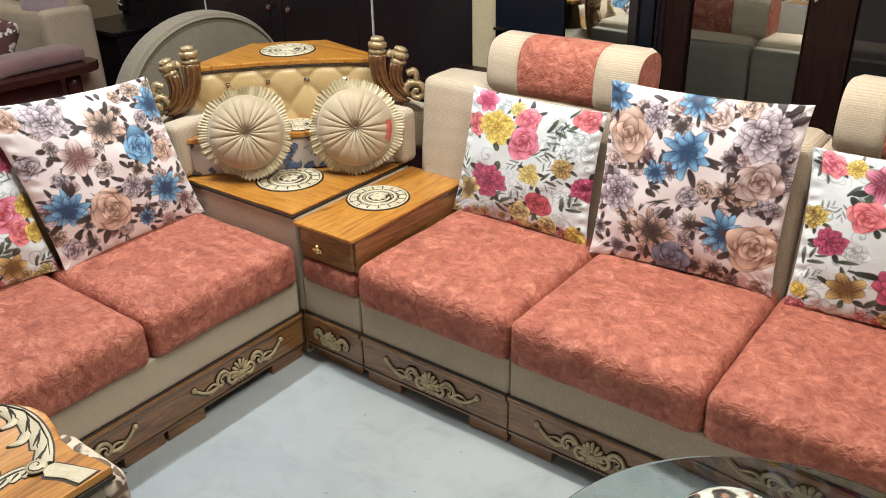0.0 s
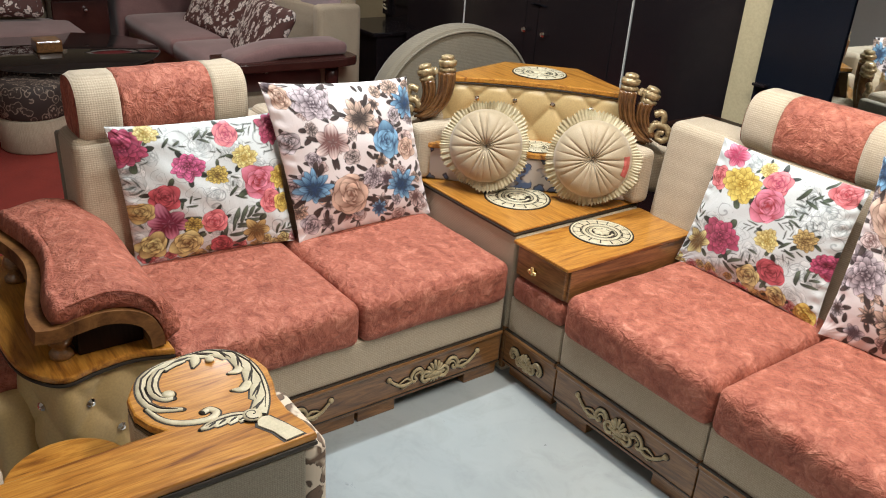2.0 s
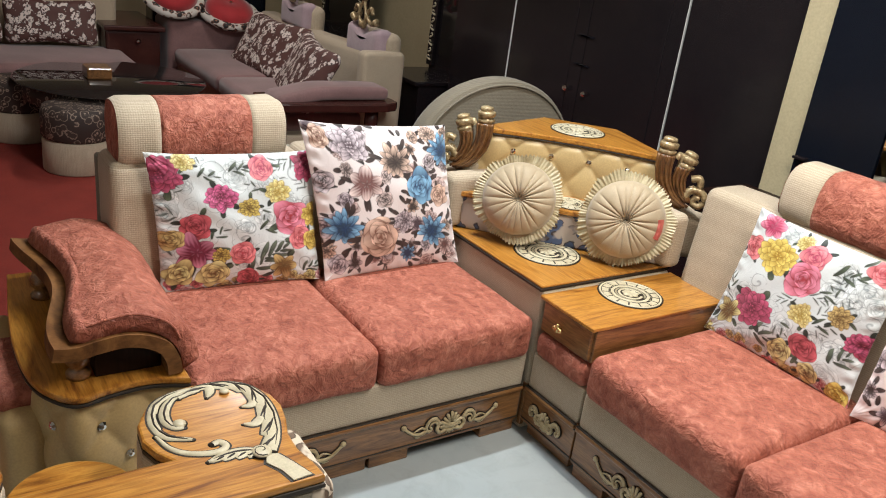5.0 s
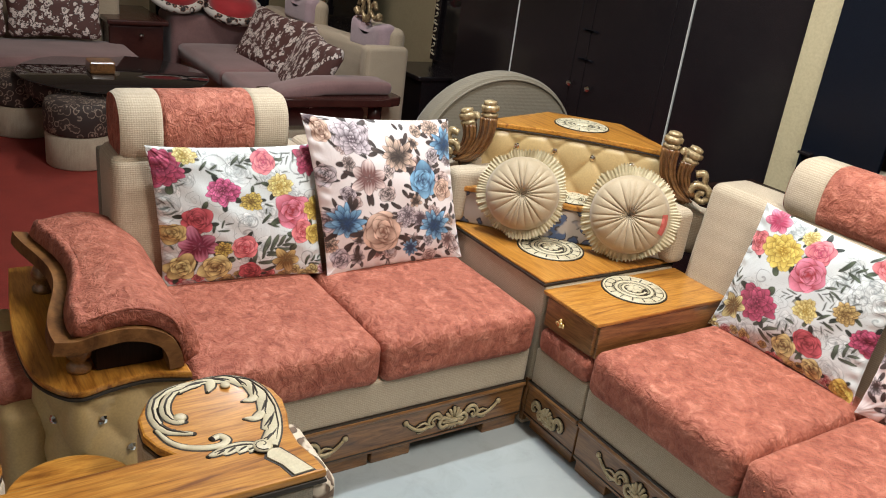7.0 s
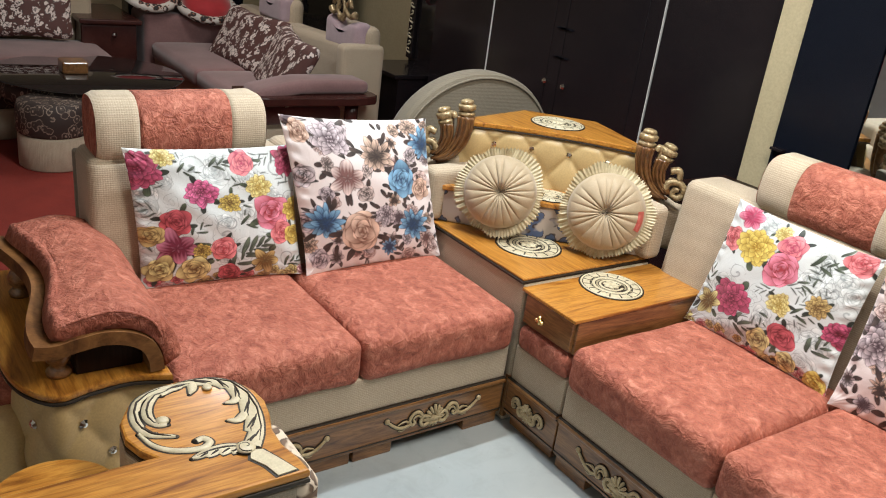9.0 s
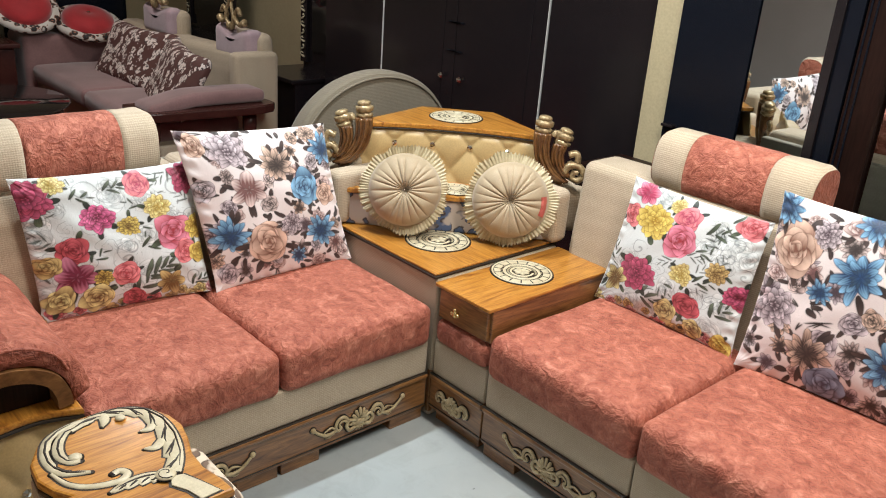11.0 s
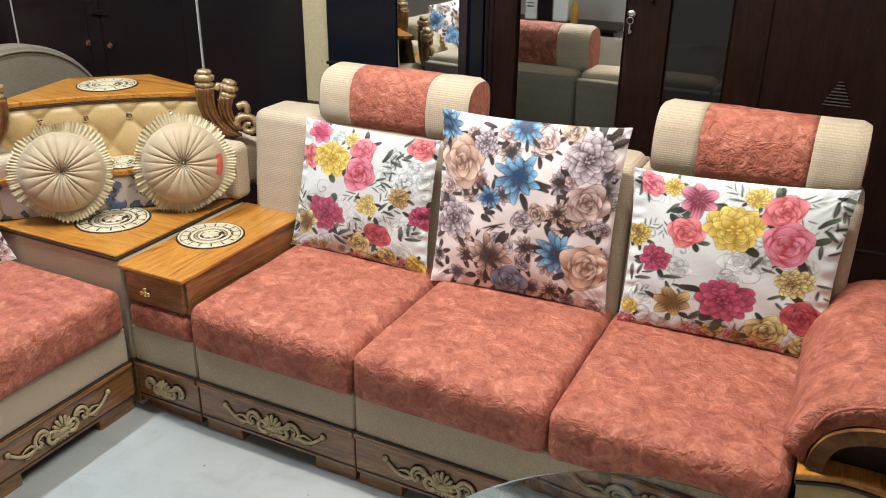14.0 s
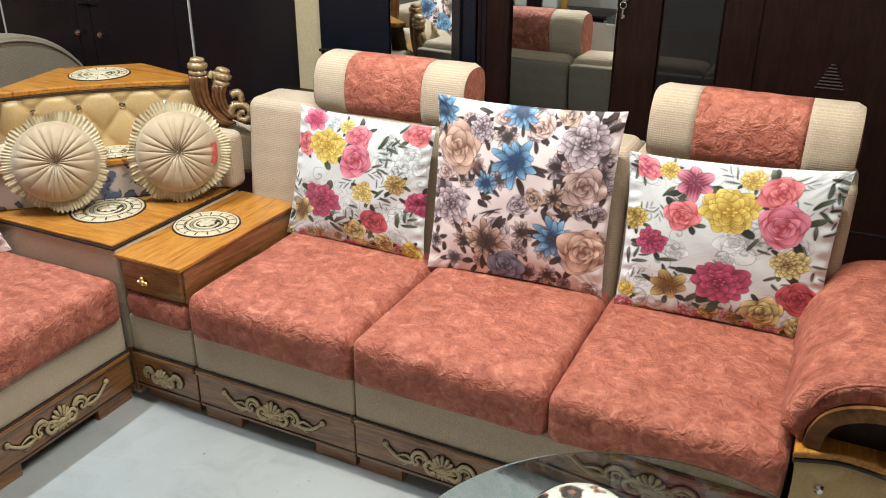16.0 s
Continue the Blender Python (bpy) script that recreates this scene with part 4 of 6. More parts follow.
# ---- cushions ----
def scatter_cushion(name, corners, bulge, paint, label, n=390):
    """A square cushion spanned between four corners (top left, top right, bottom right, bottom left), its cloth tinted by paint(u, v)."""
    tl, tr, br, bl = [np.array(c) for c in corners]
    nrm = np.cross(tr - tl, tl - bl)
    nrm = nrm / np.linalg.norm(nrm)
    verts, faces, tints, base = [], [], [], 0
    for side, m in ((1, n), (-1, 60)):
        U, V = np.meshgrid(np.linspace(0, 1, m), np.linspace(0, 1, m), indexing="ij")
        u2, v2 = 2 * U - 1, 2 * V - 1
        fill = ((1 - np.abs(u2) ** 2.4) * (1 - np.abs(v2) ** 2.4)).clip(0) ** 0.62
        uu = U - 0.013 * u2 * (1 - v2 ** 2) + 0.012 * u2 * (u2 * v2) ** 4
        vv = V - 0.013 * v2 * (1 - u2 ** 2) + 0.012 * v2 * (u2 * v2) ** 4
        edge = (np.minimum(np.minimum(U, 1 - U), np.minimum(V, 1 - V)) * 9).clip(0, 1)
        k = int(abs(tl[0] * 97 + tl[1] * 31)) + 3
        fold = 0.55 * ripple(U, V, 13, k) + 0.30 * ripple(U, V, 30, k + 1)
        near = np.minimum(np.minimum(U, 1 - U), np.minimum(V, 1 - V))
        pucker = (np.sin(70 * U + 3 * ripple(U, V, 20, k + 5)) * (np.minimum(V, 1 - V) < np.minimum(U, 1 - U)) + np.sin(70 * V + 3 * ripple(U, V, 20, k + 6)) * (np.minimum(V, 1 - V) >= np.minimum(U, 1 - U))) * np.exp(-((near - 0.03) / 0.035) ** 2)
        gather = np.sin(26 * np.arctan2(np.minimum(V, 1 - V), np.minimum(U, 1 - U))) * np.exp(-(np.hypot(np.minimum(U, 1 - U), np.minimum(V, 1 - V)) / 0.16) ** 2)
        h = side * (bulge * fill * (1.0 if side > 0 else 0.75) + 0.013 * fold * edge + 0.0012 * gather * edge + 0.0022 * pucker)
        a, b = uu[..., None], vv[..., None]
        pts = tl * (1 - a) * b + tr * a * b + br * a * (1 - b) + bl * (1 - a) * (1 - b) + nrm * h[..., None]
        verts.append(pts.reshape(-1, 3))
        ii, jj = np.meshgrid(np.arange(m - 1), np.arange(m - 1), indexing="ij")
        q = (base + ii * m + jj).ravel()
        quad = np.stack((q, q + m, q + m + 1, q + 1) if side > 0 else (q, q + 1, q + m + 1, q + m), 1)
        faces.append(quad)
        tints.append((paint(U, V) if side > 0 else np.ones((m, m, 3)) * 0.6).reshape(-1, 3))
        base += m * m
    verts, faces, tints = np.concatenate(verts), np.concatenate(faces), np.concatenate(tints)
    me = bpy.data.meshes.new(name)
    me.from_pydata(verts.tolist(), [], faces.tolist())
    at = me.color_attributes.new("print", "FLOAT_COLOR", "POINT")
    at.data.foreach_set("color", np.c_[tints, np.ones(len(tints))].astype(np.float32).ravel())
    me.shade_smooth()
    return tagged(part(name, me, PRINT_CLOTH), label, "cushion", "scatter cushions on the sofas")


def print_cloth():
    m, nt, b = shader("printed_satin_cloth", 0.5, Sheen_Weight=0.2)
    at = nt.nodes.new("ShaderNodeAttribute")
    at.attribute_name = "print"
    v = tex_vector(nt)
    g = noise_tex(nt, v, 420, 2)
    fold = noise_tex(nt, v, 9, 4, 0.6, 0.8)
    nt.links.new(mix(nt, at.outputs["Color"], ramp(nt, g, [(0.3, (0.86, 0.86, 0.86)), (0.7, (1, 1, 1))]), 0.6, "MULTIPLY"), b.inputs["Base Color"])
    bump(nt, b, fold, 0.30, 0.012)
    return m


PRINT_CLOTH = print_cloth()


# ---- flower prints ----
def blend(img, mask, color):
    mask = np.clip(mask, 0, 1)[..., None]
    return img * (1 - mask) + np.asarray(color, dtype=float) * mask


def ripple(U, V, k, seed):
    r = np.random.RandomState(seed)
    out = np.zeros_like(U)
    for _ in range(5):
        a, b, p = r.uniform(-k, k), r.uniform(-k, k), r.uniform(0, 6.28)
        out += np.sin(a * U + b * V + p)
    return out / 5


def window(U, V, x, y, r):
    n = U.shape[0] - 1
    i0, i1 = max(0, int((x - r) * n)), min(n + 1, int((x + r) * n) + 2)
    j0, j1 = max(0, int((y - r) * n)), min(n + 1, int((y + r) * n) + 2)
    return slice(i0, max(i0, i1)), slice(j0, max(j0, j1))


def petal(img, U, V, x, y, length, width, ang, light, dark, veins=0.0, point=1.0):
    """One printed petal from (x, y) outwards: dark at its root, light towards its rim, with a fine dark outline."""
    w = window(U, V, x, y, length + width + 0.01)
    if img[w].size == 0:
        return
    c, s = math.cos(ang), math.sin(ang)
    a, b = (U[w] - x) * c + (V[w] - y) * s, -(U[w] - x) * s + (V[w] - y) * c
    t = a / length
    half = width * np.sqrt(np.clip(4 * (t.clip(0, 1) ** point) * (1 - t), 0, None)) * 0.5
    inside = (half - np.abs(b)) / 0.0034
    m = (inside.clip(0, 1) * ((t > 0) & (t < 1)))[..., None]
    cast = ((inside + 1.6) / 2.2).clip(0, 1) * ((t > 0.05) & (t < 1.06))
    img[w] = img[w] * (1 - 0.42 * cast[..., None]) + np.asarray(dark) * 0.42 * cast[..., None] * 0.6
    tone = (-0.30 + 1.42 * t) * (1 - 0.35 * (np.abs(b) / (half + 1e-5)).clip(0, 1) ** 3)
    if veins:
        tone = tone - 1.6 * veins * (0.5 + 0.5 * np.sin(b / width * 24)) * (1.1 - t)
    tone = tone.clip(0, 1)[..., None]
    col = np.asarray(dark) * (1 - tone) + np.asarray(light) * tone
    rim = (1 - np.abs(inside - 0.8)).clip(0, 1)[..., None] * 0.7
    col = col * (1 - rim) + np.asarray(dark) * 0.45 * rim
    img[w] = img[w] * (1 - m) + col * m


def leaf(img, U, V, x, y, length, width, ang, color):
    petal(img, U, V, x, y, length, width, ang, np.asarray(color) * 1.9, np.asarray(color) * 0.6, 0.25)
    return img


def bloom(img, U, V, x, y, r, kind, light, dark, seed):
    """One printed flower, petal upon petal: rose, mum (many narrow petals), daisy or lily (open with a dark eye)."""
    rnd = np.random.RandomState(seed)
    ph = rnd.uniform(0, 6.28)
    light, dark = np.asarray(light, float), np.asarray(dark, float)

    def ring(count, r0, length, width, veins=0.0, jitter=0.12, twist=0.0, point=0.6, shade=1.0):
        for k in rnd.permutation(count):
            an = ph + 6.283 * k / count + rnd.uniform(-jitter, jitter)
            L = length * r * rnd.uniform(0.78, 1.12)
            sh = shade * rnd.uniform(0.82, 1.16)
            petal(img, U, V, x + r0 * r * math.cos(an), y + r0 * r * math.sin(an), L, width * r, an + twist, (light * sh).clip(0, 0.92), dark, veins, point)
    if kind == "rose":
        ring(6, 0.10, 0.95, 0.95, 0.12, 0.3, 0.2, 0.5, 1.0)
        ring(5, 0.04, 0.78, 0.78, 0.12, 0.3, 0.5, 0.5, 0.92)
        ring(5, 0.02, 0.58, 0.60, 0.1, 0.3, 0.9, 0.5, 0.98)
        ring(4, 0.0, 0.40, 0.42, 0.0, 0.3, 1.2, 0.5, 0.85)
        ring(3, 0.0, 0.24, 0.26, 0.0, 0.3, 1.3, 0.5, 0.7)
    elif kind == "mum":
        ring(14, 0.30, 0.70, 0.46, 0.15, 0.22, 0.0, 0.45)
        ring(13, 0.24, 0.58, 0.40, 0.15, 0.26, 0.15, 0.45, 0.90)
        ring(11, 0.14, 0.50, 0.36, 0.1, 0.30, -0.2, 0.45, 1.04)
        ring(9, 0.06, 0.40, 0.28, 0.1, 0.35, 0.3, 0.5, 0.86)
        ring(6, 0.0, 0.20, 0.14, 0.0, 0.3, 0.3, 0.6, 1.0)
    elif kind == "daisy":
        ring(10, 0.08, 0.94, 0.36, 0.3, 0.15)
        ring(8, 0.06, 0.72, 0.32, 0.3, 0.2, 0.15, 0.6, 0.9)
        ring(14, 0.0, 0.42, 0.14, 0.0, 0.3, 0.0, 0.6, 0.14)
    else:
        ring(6, 0.03, 1.0, 0.62, 0.35, 0.12, 0.0, 0.7)
        ring(5, 0.0, 0.30, 0.10, 0.0, 0.2, 0.0, 0.6, 0.5)
    return img


def outline_rose(img, U, V, x, y, r, seed, color):
    """A pale rose in line drawing only."""
    rnd = np.random.RandomState(seed)
    w = window(U, V, x, y, r * 1.2)
    if img[w].size == 0:
        return
    d, a = np.hypot(U[w] - x, V[w] - y) / r, np.arctan2(V[w] - y, U[w] - x)
    ph = rnd.uniform(0, 6.28)
    s = np.abs(np.sin(6.5 * d + 1.0 * a + 0.7 * np.sin(3 * a + ph) + ph))
    m = ((0.20 - s) * 6).clip(0, 1) * ((1 - d) * 8).clip(0, 1) * 0.75
    soft = ((1 - d) * 5).clip(0, 1) * 0.25 * (0.5 + 0.5 * np.sin(9 * d + a))
    img[w] = blend(blend(img[w], soft, (0.56, 0.61, 0.61)), m, color)


PINK, PINKD = (0.86, 0.30, 0.42), (0.42, 0.035, 0.10)
CORAL, CORALD = (0.86, 0.27, 0.29), (0.40, 0.030, 0.045)
MAG, MAGD = (0.60, 0.10, 0.20), (0.16, 0.008, 0.035)
ROSE, ROSED = (0.66, 0.12, 0.15), (0.20, 0.010, 0.020)
YEL, YELD = (0.82, 0.64, 0.16), (0.40, 0.22, 0.015)
LEMON, LEMOND = (0.86, 0.76, 0.34), (0.46, 0.29, 0.04)
OCH, OCHD = (0.66, 0.48, 0.19), (0.16, 0.075, 0.015)
BLUE, BLUED = (0.25, 0.50, 0.74), (0.012, 0.05, 0.14)
SLATE, SLATED = (0.30, 0.38, 0.54), (0.05, 0.05, 0.09)
MAUV, MAUVD = (0.68, 0.58, 0.62), (0.070, 0.040, 0.055)
PEACH, PEACHD = (0.82, 0.58, 0.46), (0.20, 0.080, 0.050)
BLUSH, BLUSHD = (0.82, 0.66, 0.63), (0.20, 0.09, 0.085)
GREEN, DKGREEN, BROWN = (0.055, 0.075, 0.045), (0.016, 0.022, 0.016), (0.040, 0.024, 0.022)


def swirl(img, U, V, x, y, r, ang, hand, color):
    """A curl of fine line drawing with a few short twigs."""
    w = window(U, V, x, y, r * 1.3)
    if img[w].size == 0:
        return
    a, b = U[w] - x, (V[w] - y) * hand
    d, th = np.hypot(a, b) / r, np.arctan2(b, a) - ang
    turn = (th / 6.283 - 1.35 * d) % 1.0
    line = (0.055 - np.abs(turn - 0.5) * d).clip(0, 1) * 22
    twig = ((np.abs(np.sin(3.5 * th + 4 * d)) < 0.10) & (d > 0.75)) * 0.8
    m = (line + twig).clip(0, 1) * ((1 - d) * 6).clip(0, 1) * 0.62
    img[w] = blend(img[w], m, color)


def spray(img, U, V, x, y, ang, size, count, color, wide=0.30):
    """A twig with narrow leaves to both sides."""
    for k in range(count):
        t = k / max(1, count - 1)
        cx, cy = x + size * t * math.cos(ang), y + size * t * math.sin(ang)
        L = size * (0.95 - 0.40 * t)
        leaf(img, U, V, cx, cy, L, L * wide, ang + (-1) ** k * (0.75 - 0.35 * t), color)


def warped(U, V, seed, k=0.013):
    return U + k * ripple(U, V, 34, seed) + 0.4 * k * ripple(U, V, 90, seed + 2), V + k * ripple(U, V, 34, seed + 1) + 0.4 * k * ripple(U, V, 90, seed + 3)


def bright_print(flowers, sprays, seed):
    """White cloth with pale line drawing, leaf sprays, and the given flowers."""
    def paint(U, V):
        rnd = np.random.RandomState(seed)
        U, V = warped(U, V, seed)
        img = np.ones(U.shape + (3,)) * np.array((0.69, 0.73, 0.735))
        img = blend(img, (ripple(U, V, 26, seed) * 2.2).clip(0, 1) * 0.22, (0.64, 0.70, 0.71))
        for _ in range(20):
            x, y, r = rnd.uniform(0, 1), rnd.uniform(0, 1), rnd.uniform(0.06, 0.10)
            bloom(img, U, V, x, y, r, "rose", (0.78, 0.81, 0.81), (0.50, 0.55, 0.56), rnd.randint(9999))
        for _ in range(9):
            outline_rose(img, U, V, rnd.uniform(0, 1), rnd.uniform(0, 1), rnd.uniform(0.06, 0.10), rnd.randint(9999), (0.24, 0.28, 0.29))
        for _ in range(26):
            swirl(img, U, V, rnd.uniform(0, 1), rnd.uniform(0, 1), rnd.uniform(0.05, 0.10), rnd.uniform(0, 6.28), 1 if rnd.rand() < 0.5 else -1, (0.18, 0.21, 0.22))
        for _ in range(16):
            spray(img, U, V, rnd.uniform(0, 1), rnd.uniform(0, 1), rnd.uniform(0, 6.28), rnd.uniform(0.06, 0.10), rnd.randint(3, 6), (0.15, 0.17, 0.15), 0.16)
        for x, y, an, size, count in sprays:
            spray(img, U, V, x, y, an, size, count, (0.075, 0.095, 0.065) if count % 2 else GREEN, 0.25)
        for k in range(17):
            x, y = (k + rnd.uniform(-0.4, 0.4)) / 16, rnd.uniform(-0.02, 0.07)
            lt, dk = ((OCH, OCHD), (CORAL, ROSED), (BLUSH, PINKD), (LEMON, OCHD))[rnd.randint(4)]
            bloom(img, U, V, x, y, rnd.uniform(0.035, 0.06), "rose", lt, dk, rnd.randint(9999))
        for kind, x, y, r, lt, dk in flowers:
            for k in range(3):
                an = rnd.uniform(0, 6.28)
                leaf(img, U, V, x + 0.75 * r * math.cos(an), y + 0.75 * r * math.sin(an), r * rnd.uniform(0.55, 0.8), 0.34 * r, an + rnd.uniform(-0.6, 0.6), GREEN if k % 2 else DKGREEN)
        for i, (kind, x, y, r, lt, dk) in enumerate(flowers):
            bloom(img, U, V, x, y, r * 1.04, kind, lt, dk, seed + i)
        return img
    return paint


def dusky_print(flowers, seed):
    """Pale pink cloth crowded with blue, mauve and brown flowers."""
    def paint(U, V):
        rnd = np.random.RandomState(seed)
        U, V = warped(U, V, seed)
        img = np.ones(U.shape + (3,)) * np.array((0.80, 0.715, 0.71))
        img = blend(img, (ripple(U, V, 22, seed) * 2).clip(0, 1) * 0.5, (0.84, 0.79, 0.78))
        for _ in range(18):
            x, y, a0 = rnd.uniform(0, 1), rnd.uniform(0, 1), rnd.uniform(0, 6.28)
            for k in range(rnd.randint(2, 5)):
                leaf(img, U, V, x, y, rnd.uniform(0.05, 0.10), 0.010, a0 + k * 0.24, BROWN)
        for kx in range(8):
            for ky in range(8):
                x, y = (kx + rnd.uniform(0.1, 0.9)) / 8, (ky + rnd.uniform(0.1, 0.9)) / 8
                kind = ("rose", "daisy", "lily", "mum", "rose")[rnd.randint(5)]
                lt, dk = ((BLUSH, BLUSHD), (PEACH, BROWN), (MAUV, MAUVD), (BLUSH, BROWN), (MAUV, BROWN))[rnd.randint(5)]
                sh = rnd.uniform(0.86, 1.06)
                an = rnd.uniform(0, 6.28)
                for k in range(2):
                    leaf(img, U, V, x + 0.03 * math.cos(an + k), y + 0.03 * math.sin(an + k), rnd.uniform(0.05, 0.085), 0.030, an + 0.9 * k, BROWN)
                if rnd.rand() < 0.82:
                    bloom(img, U, V, x, y, rnd.uniform(0.035, 0.075), kind, np.asarray(lt) * sh, dk, rnd.randint(9999))
        for i, (kind, x, y, r, lt, dk) in enumerate(flowers):
            for k in range(3):
                an = rnd.uniform(0, 6.28)
                leaf(img, U, V, x + 0.7 * r * math.cos(an), y + 0.7 * r * math.sin(an), r * 0.85, 0.30 * r, an, BROWN)
            bloom(img, U, V, x, y, r * 1.08, kind, lt, dk, seed + i)
        return img
    return paint


A_RIGHT = [("lily", 0.14, 0.93, 0.10, PINK, PINKD), ("rose", 0.08, 0.74, 0.085, CORAL, CORALD), ("mum", 0.27, 0.76, 0.135, YEL, YELD), ("mum", 0.40, 0.92, 0.06, LEMON, LEMOND), ("rose", 0.50, 0.86, 0.09, CORAL, PINKD),
           ("rose", 0.50, 0.68, 0.125, PINK, CORALD), ("mum", 0.58, 0.45, 0.08, LEMON, LEMOND), ("mum", 0.80, 0.55, 0.08, OCH, OCHD), ("mum", 0.96, 0.43, 0.09, MAG, MAGD), ("mum", 0.27, 0.33, 0.14, MAG, MAGD),
           ("rose", 0.67, 0.24, 0.105, ROSE, ROSED), ("lily", 0.11, 0.22, 0.10, LEMON, OCHD), ("rose", 0.53, 0.13, 0.085, LEMON, OCHD), ("rose", 0.74, 0.08, 0.07, LEMON, OCHD), ("rose", 0.90, 0.93, 0.09, CORAL, CORALD), ("rose", 0.93, 0.05, 0.07, YEL, YELD)]
A_RIGHT_LEAVES = [(0.65, 0.80, 0.3, 0.13, 4), (0.62, 0.66, -0.4, 0.09, 3), (0.78, 0.93, 0.2, 0.10, 5), (0.74, 0.62, 2.0, 0.09, 3), (0.67, 0.43, 0.2, 0.10, 4), (0.30, 0.16, 0.1, 0.15, 5), (0.84, 0.22, 0.9, 0.12, 5), (0.05, 0.36, 1.7, 0.10, 4), (0.48, 0.33, -0.9, 0.08, 3)]
A_END = [("rose", 0.10, 0.92, 0.065, CORAL, PINKD), ("mum", 0.20, 0.93, 0.05, YEL, YELD), ("lily", 0.33, 0.87, 0.105, PINK, MAGD), ("rose", 0.29, 0.66, 0.095, CORAL, CORALD), ("mum", 0.52, 0.73, 0.145, YEL, YELD), ("mum", 0.60, 0.93, 0.06, YEL, YELD),
         ("rose", 0.73, 0.86, 0.095, CORAL, CORALD), ("rose", 0.77, 0.67, 0.13, PINK, CORALD), ("mum", 0.05, 0.60, 0.07, YEL, OCHD), ("mum", 0.15, 0.47, 0.09, MAG, MAGD), ("mum", 0.52, 0.28, 0.15, MAG, MAGD), ("mum", 0.83, 0.45, 0.09, LEMON, OCHD),
         ("lily", 0.27, 0.20, 0.10, OCH, OCHD), ("rose", 0.89, 0.25, 0.105, ROSE, ROSED), ("rose", 0.74, 0.13, 0.095, LEMON, OCHD), ("rose", 0.92, 0.08, 0.07, LEMON, OCHD), ("rose", 0.05, 0.12, 0.05, YEL, YELD)]
A_END_LEAVES = [(0.92, 0.95, -0.9, 0.11, 5), (0.88, 0.78, -0.2, 0.11, 4), (0.92, 0.60, 0.9, 0.09, 3), (0.20, 0.36, -0.6, 0.11, 4), (0.92, 0.46, -1.0, 0.08, 3), (0.18, 0.76, 0.2, 0.10, 5), (0.04, 0.30, 0.9, 0.11, 5), (0.36, 0.10, 0.2, 0.14, 5), (0.02, 0.95, -1.0, 0.10, 4), (0.62, 0.50, 0.3, 0.10, 3), (0.72, 0.34, -0.3, 0.08, 3)]
A_LEFT = [("mum", 0.05, 0.86, 0.13, MAG, MAGD), ("mum", 0.20, 0.95, 0.06, LEMON, LEMOND), ("rose", 0.65, 0.90, 0.085, CORAL, PINKD), ("mum", 0.96, 0.90, 0.11, MAG, MAGD), ("mum", 0.38, 0.70, 0.10, (0.80, 0.16, 0.36), MAGD), ("mum", 0.54, 0.62, 0.075, YEL, OCHD),
          ("mum", 0.74, 0.72, 0.09, LEMON, LEMOND), ("rose", 0.21, 0.50, 0.095, ROSE, ROSED), ("rose", 0.82, 0.53, 0.125, PINK, CORALD), ("rose", 0.88, 0.36, 0.09, CORAL, CORALD), ("mum", 0.98, 0.52, 0.09, YEL, YELD), ("rose", 0.97, 0.33, 0.07, YEL, YELD),
          ("lily", 0.20, 0.30, 0.135, (0.74, 0.28, 0.42), MAGD), ("mum", 0.35, 0.27, 0.06, YEL, OCHD), ("rose", 0.48, 0.28, 0.085, CORAL, CORALD), ("lily", 0.74, 0.14, 0.10, OCH, OCHD), ("rose", 0.10, 0.15, 0.09, LEMON, OCHD), ("rose", 0.30, 0.12, 0.10, LEMON, OCHD), ("rose", 0.06, 0.40, 0.08, OCH, OCHD), ("rose", 0.52, 0.07, 0.08, ROSE, ROSED)]
A_LEFT_LEAVES = [(0.26, 0.84, 0.2, 0.09, 4), (0.44, 0.88, 0.2, 0.10, 5), (0.60, 0.44, 0.2, 0.11, 4), (0.60, 0.20, 0.5, 0.16, 7), (0.54, 0.12, 0.7, 0.14, 5), (0.30, 0.40, 0.6, 0.09, 4), (0.62, 0.60, -1.2, 0.07, 3), (0.88, 0.08, 0.4, 0.10, 5), (0.62, 0.75, 2.6, 0.07, 3)]
B_RIGHT = [("rose", 0.14, 0.74, 0.13, PEACH, PEACHD), ("daisy", 0.04, 0.93, 0.09, BLUE, BLUED), ("daisy", 0.48, 0.70, 0.125, BLUE, BLUED), ("mum", 0.84, 0.84, 0.13, MAUV, MAUVD), ("mum", 0.28, 0.86, 0.07, MAUV, MAUVD),
           ("rose", 0.60, 0.90, 0.07, BLUSH, PEACHD), ("daisy", 0.48, 0.97, 0.09, BLUE, BLUED), ("mum", 0.12, 0.40, 0.11, MAUV, MAUVD), ("daisy", 0.33, 0.56, 0.07, BLUE, BLUED), ("daisy", 0.36, 0.22, 0.12, PEACH, BROWN),
           ("daisy", 0.74, 0.29, 0.12, BLUE, BLUED), ("rose", 0.89, 0.24, 0.125, PEACH, PEACHD), ("rose", 0.47, 0.08, 0.10, SLATE, SLATED), ("rose", 0.86, 0.60, 0.10, BLUSH, PEACHD), ("daisy", 0.72, 0.54, 0.06, PEACH, BROWN)]
